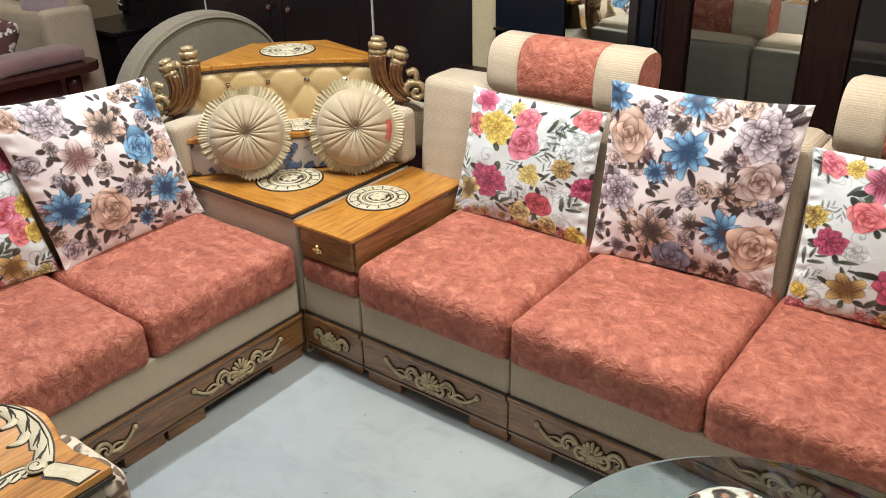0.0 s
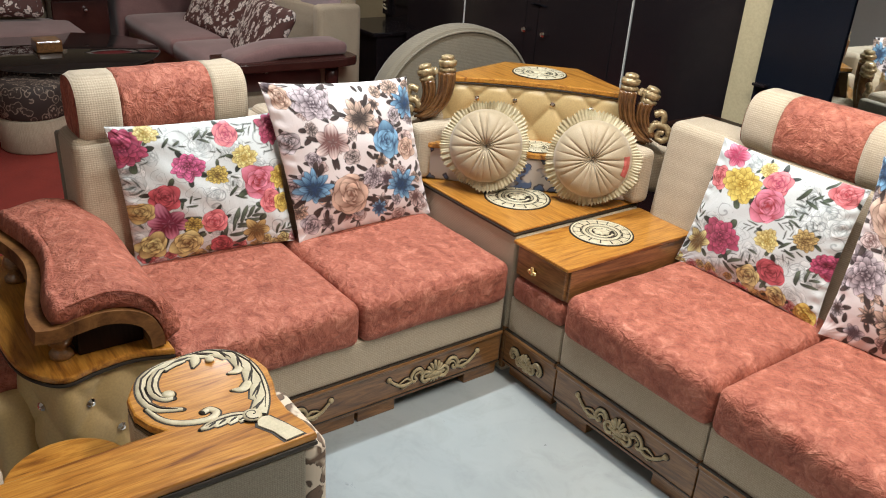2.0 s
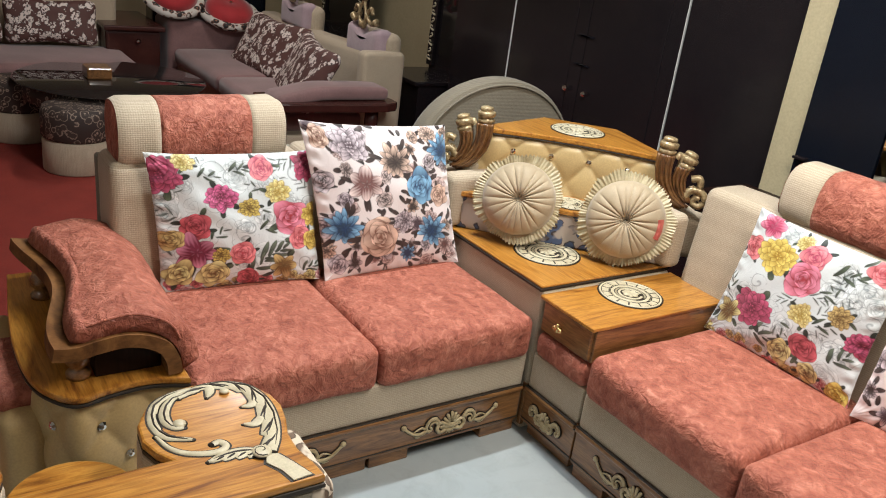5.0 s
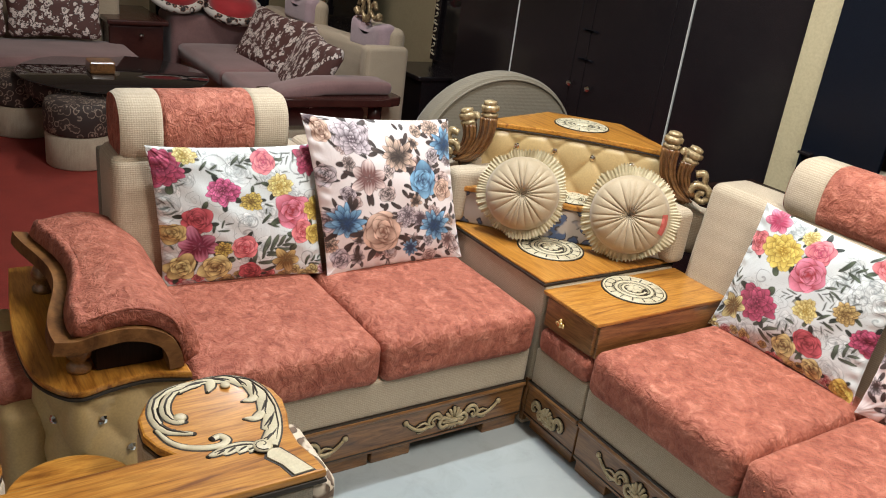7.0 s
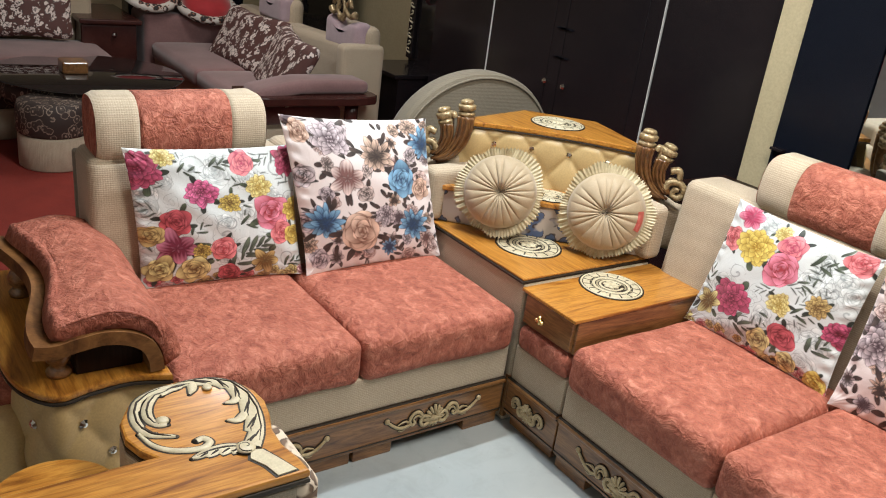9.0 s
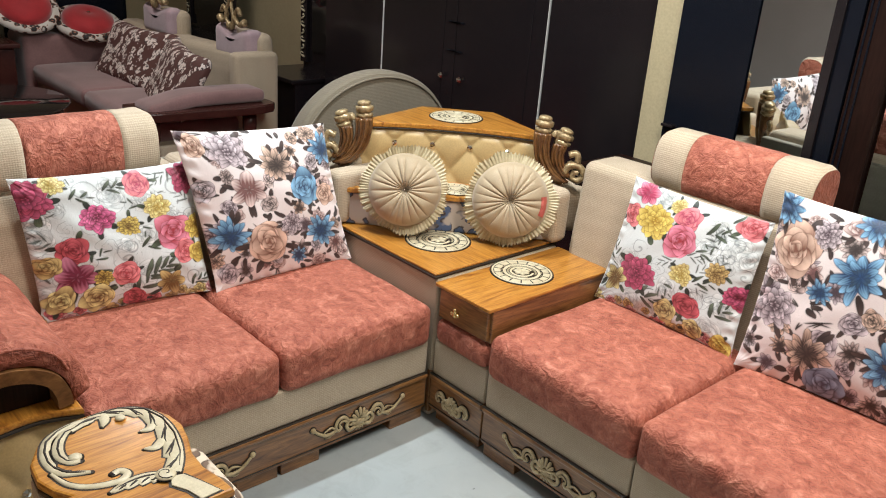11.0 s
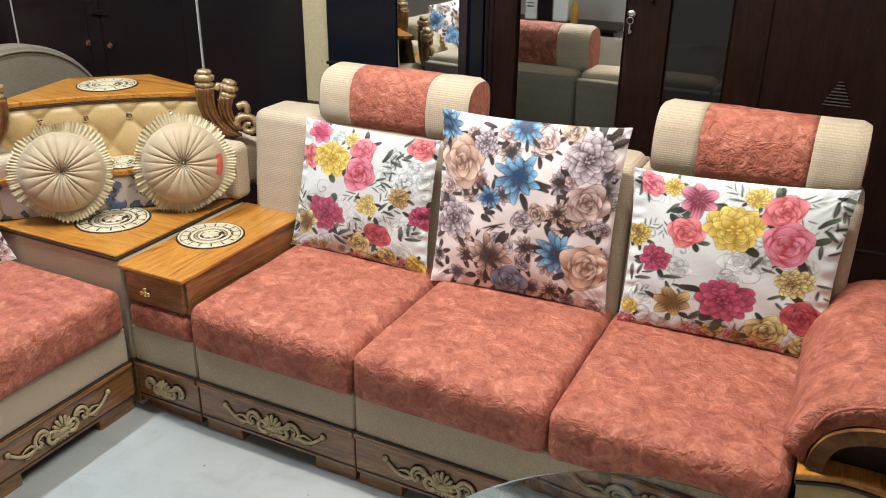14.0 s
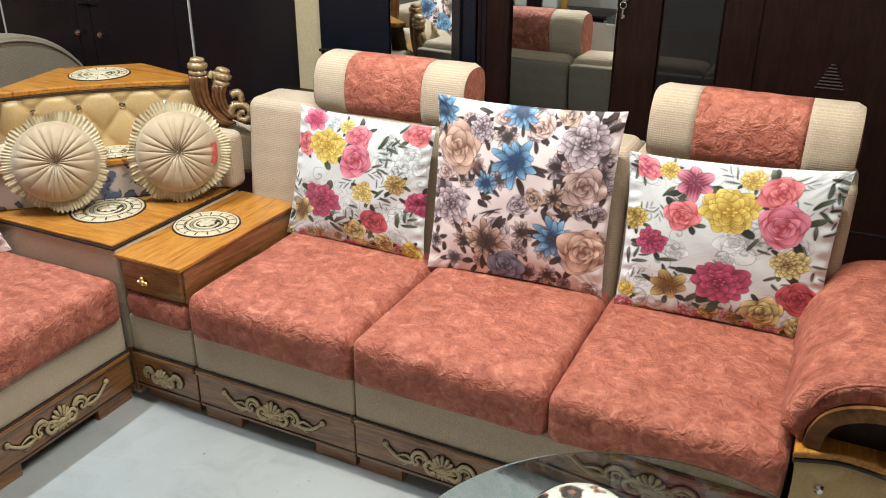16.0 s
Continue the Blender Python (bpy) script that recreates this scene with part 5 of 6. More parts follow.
B_LEFT = [("mum", 0.26, 0.88, 0.115, MAUV, MAUVD), ("daisy", 0.94, 0.83, 0.105, BLUE, BLUED), ("daisy", 0.55, 0.77, 0.12, PEACH, BROWN), ("rose", 0.72, 0.60, 0.11, BLUE, BLUED), ("lily", 0.32, 0.62, 0.11, BLUSH, BLUSHD),
          ("daisy", 0.14, 0.34, 0.115, BLUE, BLUED), ("rose", 0.37, 0.26, 0.145, PEACH, PEACHD), ("daisy", 0.78, 0.27, 0.11, BLUE, BLUED), ("mum", 0.56, 0.36, 0.075, MAUV, MAUVD), ("daisy", 0.58, 0.12, 0.06, BLUE, BLUED),
          ("rose", 0.88, 0.52, 0.07, PEACH, PEACHD), ("rose", 0.08, 0.92, 0.06, PEACH, PEACHD)]
WHITE_LABEL = "white cushion with pink, red and yellow printed flowers on the sofa"
DUSKY_LABEL = "pale pink cushion with blue and brown printed flowers on the sofa"
scatter_cushion("scatter_cushion", ((0.340, 0.615, 0.938), (0.862, 0.610, 0.930), (0.850, 0.540, 0.478), (0.292, 0.545, 0.478)), 0.046, bright_print(A_RIGHT, A_RIGHT_LEAVES, 21), WHITE_LABEL)
scatter_cushion("scatter_cushion", ((0.882, 0.605, 1.040), (1.480, 0.610, 1.054), (1.468, 0.560, 0.478), (0.886, 0.520, 0.478)), 0.054, dusky_print(B_RIGHT, 33), DUSKY_LABEL)
scatter_cushion("scatter_cushion", ((1.506, 0.615, 0.938), (2.098, 0.615, 0.968), (2.092, 0.555, 0.478), (1.525, 0.535, 0.478)), 0.050, bright_print(A_END, A_END_LEAVES, 57), WHITE_LABEL)
scatter_cushion("scatter_cushion", ((-0.590, -1.184, 0.938), (-0.585, -0.630, 0.925), (-0.505, -0.605, 0.478), (-0.545, -1.146, 0.478)), 0.048, bright_print(A_LEFT, A_LEFT_LEAVES, 73), WHITE_LABEL)
scatter_cushion("scatter_cushion", ((-0.560, -0.690, 1.036), (-0.585, -0.098, 0.998), (-0.490, -0.020, 0.478), (-0.475, -0.592, 0.478)), 0.054, dusky_print(B_LEFT, 91), DUSKY_LABEL)


# ---- round cushions ----
CORAL_CLOTH = mottled("coral_red_cloth", (0.42, 0.075, 0.06), (0.60, 0.15, 0.12), 40, 200, 0.7, 0.3)
PATCH_AT = radians(-5)


def round_cushion(a, b, z, lean, turn, r, patch=False):
    """Pleated round cushion with a ruffled rim and a crystal centre."""
    base = diag(a, b, z)
    th = thing("round_cushion", (base[0], base[1], 0.581), "round pleated champagne satin cushion with ruffled rim and crystal centre", "cushion", "round cushions on the corner unit")
    an = radians(-45 + turn)
    face = Vector((math.cos(an) * math.cos(radians(lean)), math.sin(an) * math.cos(radians(lean)), math.sin(radians(lean))))
    m = Matrix.Translation(base) @ face.to_track_quat("Z", "Y").to_matrix().to_4x4()

    def grid(f, nr, na, r0, r1):
        vs, fs = [], []
        for i in range(nr + 1):
            for k in range(na):
                vs.append(m @ Vector(f(r0 + (r1 - r0) * i / nr, 2 * math.pi * k / na)))
        for i in range(nr):
            for k in range(na):
                fs.append((i * na + k, i * na + (k + 1) % na, (i + 1) * na + (k + 1) % na, (i + 1) * na + k))
        return mesh_of(vs, fs)

    def front(q, an):
        t = q / r
        pleat = abs(math.cos(11 * an + 0.9 * math.sin(3 * an + a * 11) + 0.5 * math.sin(7 * an)))
        h = 0.080 * (1 - t ** 3.4) ** 0.5 if t < 1 else 0
        h -= 0.030 * math.exp(-(t / 0.16) ** 2)
        h += 0.020 * (0.75 + 0.25 * math.sin(5 * an + a * 7)) * (pleat ** 0.25 - 1) * (1 - t) ** 0.50 * 1.25
        return (q * math.cos(an), q * math.sin(an), h)

    def back(q, an):
        t = min(1, q / r)
        return (q * math.cos(an), q * math.sin(an), -0.045 * math.sqrt(max(0, 1 - t ** 3)))

    def ruffle(q, an):
        t = (q - r * 0.96) / (r * 0.30)
        w = 0.006 * t * math.sin(29 * an + 3.2 * math.sin(5 * an + a * 30)) * (0.6 + 0.5 * math.sin(3 * an + a * 20)) + 0.004 * t * math.sin(83 * an + 4 * math.sin(4 * an))
        rr = q * (1 + 0.045 * math.sin(3 * an + a * 9) * t + 0.03 * math.sin(8 * an + 2 * math.sin(3 * an)) * t + 0.035 * t * t * math.sin(97 * an + 5 * math.sin(6 * an)))
        return (rr * math.cos(an), rr * math.sin(an), -0.004 + w + 0.014 * t * math.sin(2 * an + a * 12))
    part("pleated_face", grid(front, 22, 324, 0.004, r), SATIN, th, "pleated champagne satin face")
    part("back_face", grid(back, 8, 48, 0.002, r), SATIN, th)
    part("ruffle", grid(ruffle, 6, 420, r * 0.95, r * 1.22), FRILL, th, "pale gold ruffled rim")
    if patch:
        def tuck(q, an):
            x, y, h = front(q, an)
            return (x, y, h + 0.004 + 0.004 * math.sin(q * 260 + 5 * an))
        vs = [m @ Vector(tuck(r * (0.80 + 0.028 * i), PATCH_AT - 0.30 + 0.05 * k)) for i in range(6) for k in range(13)]
        part("torn_patch", mesh_of(vs, [(i * 13 + k, i * 13 + k + 1, (i + 1) * 13 + k + 1, (i + 1) * 13 + k) for i in range(5) for k in range(12)]), CORAL_CLOTH, th, "coral red lining showing at the rim")
    part("crystal", lathe([(0.012, 0), (0.013, 0.004), (0.010, 0.008), (0.001, 0.012)], m @ Vector((0, 0, 0.036)), 8, None, m.to_3x3()), CRYSTAL, th, "round crystal button")


round_cushion(-0.162, 0.375, 0.762, 17, 4, 0.140)
round_cushion(0.245, 0.365, 0.760, 15, -3, 0.146, True)


# ---- wardrobes behind the sofa ----
def bar(name, lo, hi, mat_, parent, bevel=0.003, label=""):
    return part(name, box(lo, hi, bevel), mat_, parent, label)


def crystal_knob(x, y, z, parent):
    part("knob", lathe([(0.006, 0), (0.006, 0.012), (0.015, 0.016), (0.017, 0.024), (0.012, 0.032), (0.001, 0.034)], (x, y, z), 12, None, Matrix.Rotation(radians(90), 3, "X")), CRYSTAL, parent, "clear crystal knob")


def pull_handle(x, y, z0, z1, parent, mat_, r=0.007):
    bm = bmesh.new()
    sweep(bm, [(x, y, z0), (x, y - 0.028, z0 + 0.012), (x, y - 0.03, z0 + 0.04), (x, y - 0.03, z1 - 0.04), (x, y - 0.028, z1 - 0.012), (x, y, z1)], [r], 8)
    part("handle", bm, mat_, parent, "long slim chrome handle" if mat_ is CHROME else "dark metal handle")


def lock_and_key(x, y, z, parent, fob=False):
    rot = Matrix.Rotation(radians(90), 3, "X")
    lock = part("lock", lathe([(0.016, 0), (0.017, 0.004), (0.014, 0.010), (0.006, 0.013), (0.001, 0.013)], (x, y, z), 16, None, rot), CHROME, parent, "round chrome lock")
    bm = bmesh.new()
    ring = [(x + 0.012 * math.cos(a), y - 0.020, z - 0.022 + 0.012 * math.sin(a)) for a in np.linspace(0, 2 * math.pi, 13)]
    sweep(bm, ring, [0.0028], 5)
    box((x - 0.003, y - 0.022, z - 0.070), (x + 0.003, y - 0.018, z - 0.033), 0.001, 1, bm)
    box((x + 0.002, y - 0.022, z - 0.066), (x + 0.009, y - 0.018, z - 0.056), 0.001, 1, bm)
    part("key", bm, CHROME, lock, "small steel key")
    if fob:
        part("key_fob", box((x - 0.009, y - 0.024, z - 0.135), (x + 0.008, y - 0.017, z - 0.078), 0.003), FOB, lock, "pale green plastic key fob")


WY = 1.50
ward = thing("double_wardrobe", (-1.6, 1.8, 0), "black lacquered double wardrobe with crystal knobs and chrome edge strips", "wardrobe")
bar("carcass", (-2.93, WY + 0.022, 0.0), (-0.925, 2.10, 2.15), EBONY, ward)
for x0, x1 in ((-2.288, -1.612), (-1.608, -0.932)):
    d = bar("door", (x0, WY, 0.09), (x1, WY + 0.021, 2.12), EBONY, ward, 0.004, "black lacquered door")
    bar("inset", (x0 + 0.10, WY - 0.004, 0.16), (x1 - 0.10, WY + 0.002, 2.05), EBONY, d, 0.006)
bar("side_stile", (-2.93, WY, 0.09), (-2.294, WY + 0.021, 2.12), EBONY, ward)
for x in (-2.291, -0.928):
    bar("edge_strip", (x - 0.0015, WY - 0.006, 0.09), (x + 0.0015, WY + 0.01, 2.12), CEIL, ward, 0.001, "thin pale edge strip")
bar("plinth", (-2.90, WY + 0.03, 0.0), (-0.94, WY + 0.06, 0.09), EBONY, ward)
crystal_knob(-1.695, WY, 0.89, ward)
crystal_knob(-1.535, WY, 0.89, ward)
for x in (-1.62, -1.60):
    bar("catch", (x - 0.05, WY - 0.012, 1.195), (x + 0.05, WY, 1.207), NAVY, ward)
    bar("catch", (x - 0.05, WY - 0.012, 1.035), (x + 0.05, WY, 1.045), NAVY, ward)
side = thing("tall_cabinet", (-0.57, 1.8, 0), "black lacquered tall cabinet beside the double wardrobe", "wardrobe")
bar("carcass", (-0.920, WY + 0.014, 0.0), (-0.255, 2.10, 2.15), EBONY, side)
bar("door", (-0.915, WY - 0.006, 0.09), (-0.258, WY + 0.013, 2.12), EBONY, side, 0.004)
setting("pillar", box((-0.248, 1.43, 0.0), (-0.105, 2.148, 2.998), 0.006), CREAM_WALL, "cream painted pillar between the wardrobes", "pillar")
low = thing("low_chest", (-0.2, 1.27, 0), "low dark wooden chest at the foot of the pillar", "chest")
bar("body", (-0.30, 1.12, 0.0), (-0.11, 1.42, 0.74), WALNUT_Z, low)
bar("lid", (-0.31, 1.11, 0.741), (-0.106, 1.425, 0.765), WALNUT_Z, low, 0.006)

MY = 1.40
navy = thing("mirror_wardrobe", (0.27, 1.75, 0), "blue-black lacquered wardrobe with a long mirror in its door", "wardrobe")
bar("carcass", (-0.10, MY + 0.022, 0.0), (0.665, 2.10, 2.15), NAVY, navy)
bar("door", (-0.098, MY, 0.08), (0.252, MY + 0.02, 2.12), NAVY, navy, 0.004, "blue-black lacquered door")
d = bar("door", (0.256, MY + 0.004, 0.08), (0.663, MY + 0.02, 2.12), NAVY, navy, 0.004, "blue-black door with mirror")
bar("mirror", (0.262, MY - 0.001, 0.945), (0.560, MY + 0.0035, 2.02), MIRROR, d, 0.001, "clear mirror")
bar("mirror_rail", (0.256, MY - 0.010, 0.925), (0.61, MY + 0.0035, 0.944), NAVY, d)
bar("stile", (0.561, MY - 0.012, 0.08), (0.60, MY + 0.0035, 2.12), EBONY, d)
AJAR = Matrix.Translation((0.256, MY, 0)) @ Matrix.Rotation(radians(-3.2), 4, "Z") @ Matrix.Translation((-0.256, -MY, 0))
for o in (d, *d.children):
    o.data.transform(AJAR)
bar("handle", (-0.09, MY - 0.03, 0.955), (-0.03, MY, 0.968), EBONY, navy)

brown = thing("brown_wardrobe", (1.55, 1.75, 0), "dark red-brown three-door wardrobe with mirror, glass panel, chrome handles and keys", "wardrobe")
bar("carcass", (0.670, MY + 0.026, 0.0), (2.455, 2.10, 2.15), WALNUT_Z, brown)
pil = bar("corner_column", (0.672, MY - 0.03, 0.05), (0.805, MY + 0.025, 2.12), WALNUT_Z, brown, 0.012)
for x in (0.690, 0.712):
    bar("flute", (x - 0.004, MY - 0.037, 0.1), (x + 0.004, MY - 0.029, 2.1), NAVY, pil)
d1 = bar("mirror_door", (0.808, MY + 0.004, 0.08), (1.232, MY + 0.022, 2.12), WALNUT_Z, brown, 0.003)
bar("mirror", (0.814, MY - 0.001, 0.55), (1.228, MY + 0.0035, 2.05), MIRROR, d1, 0.001, "clear mirror")
bar("mirror_rail", (0.808, MY - 0.010, 0.52), (1.232, MY + 0.0035, 0.549), WALNUT_Z, d1)
d2 = bar("narrow_door", (1.236, MY - 0.006, 0.08), (1.392, MY + 0.022, 2.12), WALNUT_Z, brown, 0.004)
lock_and_key(1.255, MY - 0.006, 1.268, d2)
pull_handle(1.250, MY - 0.006, 1.325, 1.80, d2, CHROME)
pull_handle(1.328, MY - 0.006, 1.315, 1.80, d2, CHROME)
d3 = bar("glass_frame", (1.394, MY + 0.006, 0.08), (1.612, MY + 0.022, 2.12), WALNUT_Z, brown, 0.003)
bar("dark_glass", (1.400, MY, 0.60), (1.606, MY + 0.0055, 2.05), SMOKED, d3, 0.001, "dark reflecting glass")
d4 = bar("door", (1.615, MY - 0.006, 0.08), (2.325, MY + 0.022, 2.12), WALNUT_Z, brown, 0.004)
bar("raised_stile", (1.615, MY - 0.014, 0.08), (1.74, MY - 0.0055, 2.12), WALNUT_Z, d4, 0.004)
d5 = bar("door", (2.329, MY - 0.006, 0.08), (2.452, MY + 0.022, 2.12), WALNUT_Z, brown, 0.004)
lock_and_key(2.262, MY - 0.006, 1.066, d4)
lock_and_key(2.388, MY - 0.006, 1.062, d5, True)
pull_handle(2.268, MY - 0.006, 1.110, 1.62, d4, CHROME)
pull_handle(2.389, MY - 0.006, 1.095, 1.62, d5, CHROME)
for k in range(8):
    w = 0.008 + 0.0055 * k
    bar("vent_slot", (1.993 - w, MY - 0.0095, 1.094 - 0.0115 * k), (1.993 + w, MY - 0.0055, 1.0985 - 0.0115 * k), VENT, d4, 0.001)
bar("bottom_drawer_seam", (0.81, MY - 0.008, 0.50), (2.45, MY + 0.001, 0.512), EBONY, brown, 0.002)

# arched padded headboard behind the corner unit
hb = thing("arched_headboard", (-1.02, 0.45, 0), "grey-beige padded arched headboard standing behind the corner unit", "headboard")


def arch(y0, y1, z, k=30, base=0.0):
    c, h = (y0 + y1) / 2, (y1 - y0) / 2
    return [(c + h * math.cos(a), base + (z - base) * (math.sin(a) ** 0.85)) for a in np.linspace(0, math.pi, k)]


prof = [(y, 0.62 + zz) for y, zz in arch(0.0, 0.93, 0.465, 34)]
outline = [(0.93, 0.0)] + prof + [(0.0, 0.0)]
part("pad", prism(outline, -0.055, 0.055, 0.028, lambda y, z, x: (-1.05 + x, y + 0.03, z)), ARCH_CLOTH, hb, "grey-beige padded arch")
rim = [(-0.992, y + 0.03, z - 0.0) for y, z in [(0.465 + (y - 0.465) * 0.95, 0.62 + (z - 0.62) * 0.95) for y, z in prof]]
part("piping", sweep(bmesh.new(), rim, [0.005], 6), ARCH_CLOTH, hb, "worn piped seam")
part("foot_board", box((-1.10, 0.02, 0.0), (-1.00, 0.91, 0.05), 0.004), EBONY, hb)


# ---- the far sofa group on the red carpet ----
far = thing("long_mauve_sofa", (-3.9, 0.7, 0), "mauve velvet sofa with beige frame, maroon arm and gilt crests", "sofa", "far sofas on the carpet")
part("base", soft_box((-5.15, 0.24, 0.02), (-2.84, 1.02, 0.33), 0.02, ident, 0, 5), LINEN, far)
for i in range(2):
    part("seat_cushion", soft_box((-5.1 + 1.10 * i, 0.20, 0.32), (-4.01 + 1.10 * i, 0.90, 0.45), 0.04, ident, 0.02, 9, 0.002, i), MAUVE, far, "mauve velvet seat cushion")
slope = lambda x, y, z: (x, y + (z - 0.4) * 0.12, z + (0.055 * smooth_step(-4.2, -2.8, x) if z > 0.6 else 0))
part("backrest", soft_box((-5.15, 0.88, 0.30), (-2.96, 1.08, 0.79), 0.06, slope, 0, 12), LINEN, far, "beige fabric backrest")
part("back_end", soft_box((-3.02, 0.80, 0.02), (-2.90, 1.12, 0.85), 0.04, ident, 0, 6), LINEN, far)


def crest(x):
    pad = soft_box((x - 0.24, 0.93, 0.76), (x + 0.24, 1.06, 0.98), 0.05, lambda a, b, c: (a, b, c - 0.05 * math.exp(-((a - x) / 0.10) ** 2) * (1 if c > 0.9 else 0)), 0, 10)
    p = part("crest_pad", pad, PALE_MAUVE, far, "pale mauve velvet crest pad")
    part("crest_shell", soft_box((x - 0.27, 0.99, 0.72), (x + 0.27, 1.12, 0.96), 0.06, ident, 0, 6), LINEN, p)
    bm = bmesh.new()
    for s in (-1, 1):
        cv = catmull([(x + s * 0.17, 0.95, 1.02), (x + s * 0.11, 0.94, 1.00), (x + s * 0.05, 0.94, 1.05), (x + s * 0.10, 0.94, 1.10), (x + s * 0.13, 0.94, 1.06)], 5)
        sweep(bm, cv, [0.028, 0.026, 0.024, 0.022, 0.018, 0.014], 7)
        cv = catmull([(x, 0.94, 0.97), (x + s * 0.05, 0.93, 1.03), (x + s * 0.03, 0.93, 1.10), (x, 0.94, 1.15)], 5)
        sweep(bm, cv, [0.024, 0.026, 0.022, 0.012], 7)
    lathe([(0.02, 0), (0.03, 0.02), (0.02, 0.05), (0.004, 0.07)], (x, 0.94, 1.14), 10, bm)
    part("crest_carving", bm, GILT, p, "gilt carved crest")


crest(-3.22)
crest(-4.42)
part("arm_pad", soft_box((-2.94, 0.13, 0.575), (-2.70, 0.90, 0.655), 0.035, lambda x, y, z: (x, y, z - 0.05 * smooth_step(0.45, 0.1, y)), 0.01, 9, 0.002), MAUVE, far, "mauve velvet arm pad")
part("arm_rail", prism([(p.x, p.y) for p in catmull([(-2.98, 0.08, 0), (-2.82, 0.04, 0), (-2.67, 0.09, 0), (-2.64, 0.4, 0), (-2.64, 0.92, 0), (-2.98, 0.92, 0)], 5)], 0.52, 0.575, 0.01), MAROON, far, "polished maroon wooden arm rail")
for y in (0.16, 0.80):
    part("turned_post", lathe([(0.05, 0), (0.05, 0.05), (0.03, 0.08), (0.045, 0.16), (0.05, 0.22), (0.03, 0.34), (0.045, 0.40), (0.045, 0.52)], (-2.74, y, 0.006), 14), MAROON, far)

side2 = thing("short_mauve_sofa", (-5.0, -1.3, 0), "mauve velvet sofa with beige base facing the glass table", "sofa", "far sofas on the carpet")
part("base", soft_box((-5.45, -2.4, 0.02), (-4.42, -0.22, 0.32), 0.02, ident, 0, 5), LINEN, side2)
for i in range(2):
    part("seat_cushion", soft_box((-5.15, -2.38 + i * 1.08, 0.31), (-4.36, -1.31 + i * 1.08, 0.44), 0.045, ident, 0.02, 9, 0.002, 9 + i), MAUVE, side2, "mauve velvet seat cushion")
part("backrest", soft_box((-5.50, -2.4, 0.30), (-5.20, -0.22, 0.92), 0.06, ident, 0, 8), LINEN, side2, "beige fabric backrest")
nook = thing("maroon_corner_cabinet", (-5.4, 0.3, 0), "dark maroon corner cabinet with mauve padded front", "cabinet")
part("body", box((-5.75, -0.36, 0.0), (-4.98, 0.06, 0.60), 0.02), MAROON, nook)
part("top", box((-5.78, -0.38, 0.60), (-4.94, 0.09, 0.64), 0.012), MAROON, nook, "polished dark maroon top")
part("knob", lathe([(0.012, 0), (0.02, 0.02), (0.001, 0.03)], (-4.975, -0.12, 0.52), 10, None, Matrix.Rotation(radians(90), 3, "Y")), CHROME, nook)
part("padded_front", soft_box((-5.6, 0.17, 0.02), (-5.15, 1.10, 0.67), 0.05, ident, 0, 8, 0.003), MAUVE, nook, "mauve velvet padded front")
part("back", soft_box((-5.9, 0.17, 0.02), (-5.6, 1.2, 1.1), 0.05, ident, 0, 6), NAVY, nook, "dark padded back")

for k, (x, y, z, tz, s) in enumerate(((-4.25, 0.70, 0.62, 0.10, 0.34), (-3.38, 0.60, 0.60, -0.22, 0.36), (-5.02, -0.74, 0.64, 1.5, 0.24), (-5.02, -1.40, 0.64, 1.5, 0.24))):
    me = soft_box((-s * 1.3, -0.07, -s * 0.62), (s * 1.3, 0.07, s * 0.62), 0.068, lambda a, b, c: (a * (1 + 0.10 * abs(c) / s), b * (1.25 - abs(a) / s * 0.45), c * (1 + 0.12 * abs(a) / s)), 0, 14, 0.006, k * 3)
    ob = part("floral_cushion", me, MAROON_FLORAL)
    ob.matrix_basis = Matrix.Translation((x, y, z)) @ Matrix.Rotation(tz, 4, "Z") @ Matrix.Rotation(radians(-28 if k < 2 else -14), 4, "X")
    tagged(ob, "maroon and white floral cushion leaning on the far sofa", "cushion", "far floral cushions")
for x, y, z, lean in ((-5.28, 0.24, 0.88, 40), (-5.20, 0.70, 0.76, 22)):
    th = thing("red_round_cushion", (x, y, z - 0.09), "round red velvet cushion with a floral frill and crystal centre", "cushion", "red round cushions")
    m3 = Matrix.Rotation(radians(lean), 3, "Y")
    part("pad", lathe([(0.005, 0.075), (0.03, 0.09), (0.12, 0.085), (0.19, 0.05), (0.21, 0.0), (0.19, -0.05), (0.10, -0.08), (0.005, -0.08)], (x, y, z), 30, None, m3), RED_VELVET, th, "red velvet pad")
    part("frill", lathe([(0.20, 0.0), (0.25, 0.015), (0.275, -0.02), (0.24, -0.06), (0.19, -0.05)], (x, y, z), 40, None, m3), WHITE_FLORAL, th, "floral frill")
    part("crystal", lathe([(0.012, 0), (0.014, 0.006), (0.001, 0.012)], Vector((x, y, z)) + m3 @ Vector((0, 0, 0.08)), 8, None, m3), CRYSTAL, th)

# far glass table with tucked stools
ft = thing("oval_glass_table", (-3.95, -0.55, 0), "round dark glass table with floral skirted base on the carpet", "table")
part("top", lathe([(0.001, 0.0), (0.60, 0.0), (0.61, 0.006), (0.60, 0.012), (0.001, 0.012)], (-3.92, -0.55, 0.438), 64), DARK_GLASS, ft, "dark glass top")
part("skirt", lathe([(0.54, 0.0), (0.56, 0.01), (0.56, 0.11), (0.54, 0.12)], (-3.92, -0.55, 0.315), 48), STONE_FLORAL, ft, "brown skirt with pale flower lines")
part("drum", lathe([(0.30, 0.0), (0.30, 0.31)], (-3.92, -0.55, 0.006), 32), MAROON, ft)
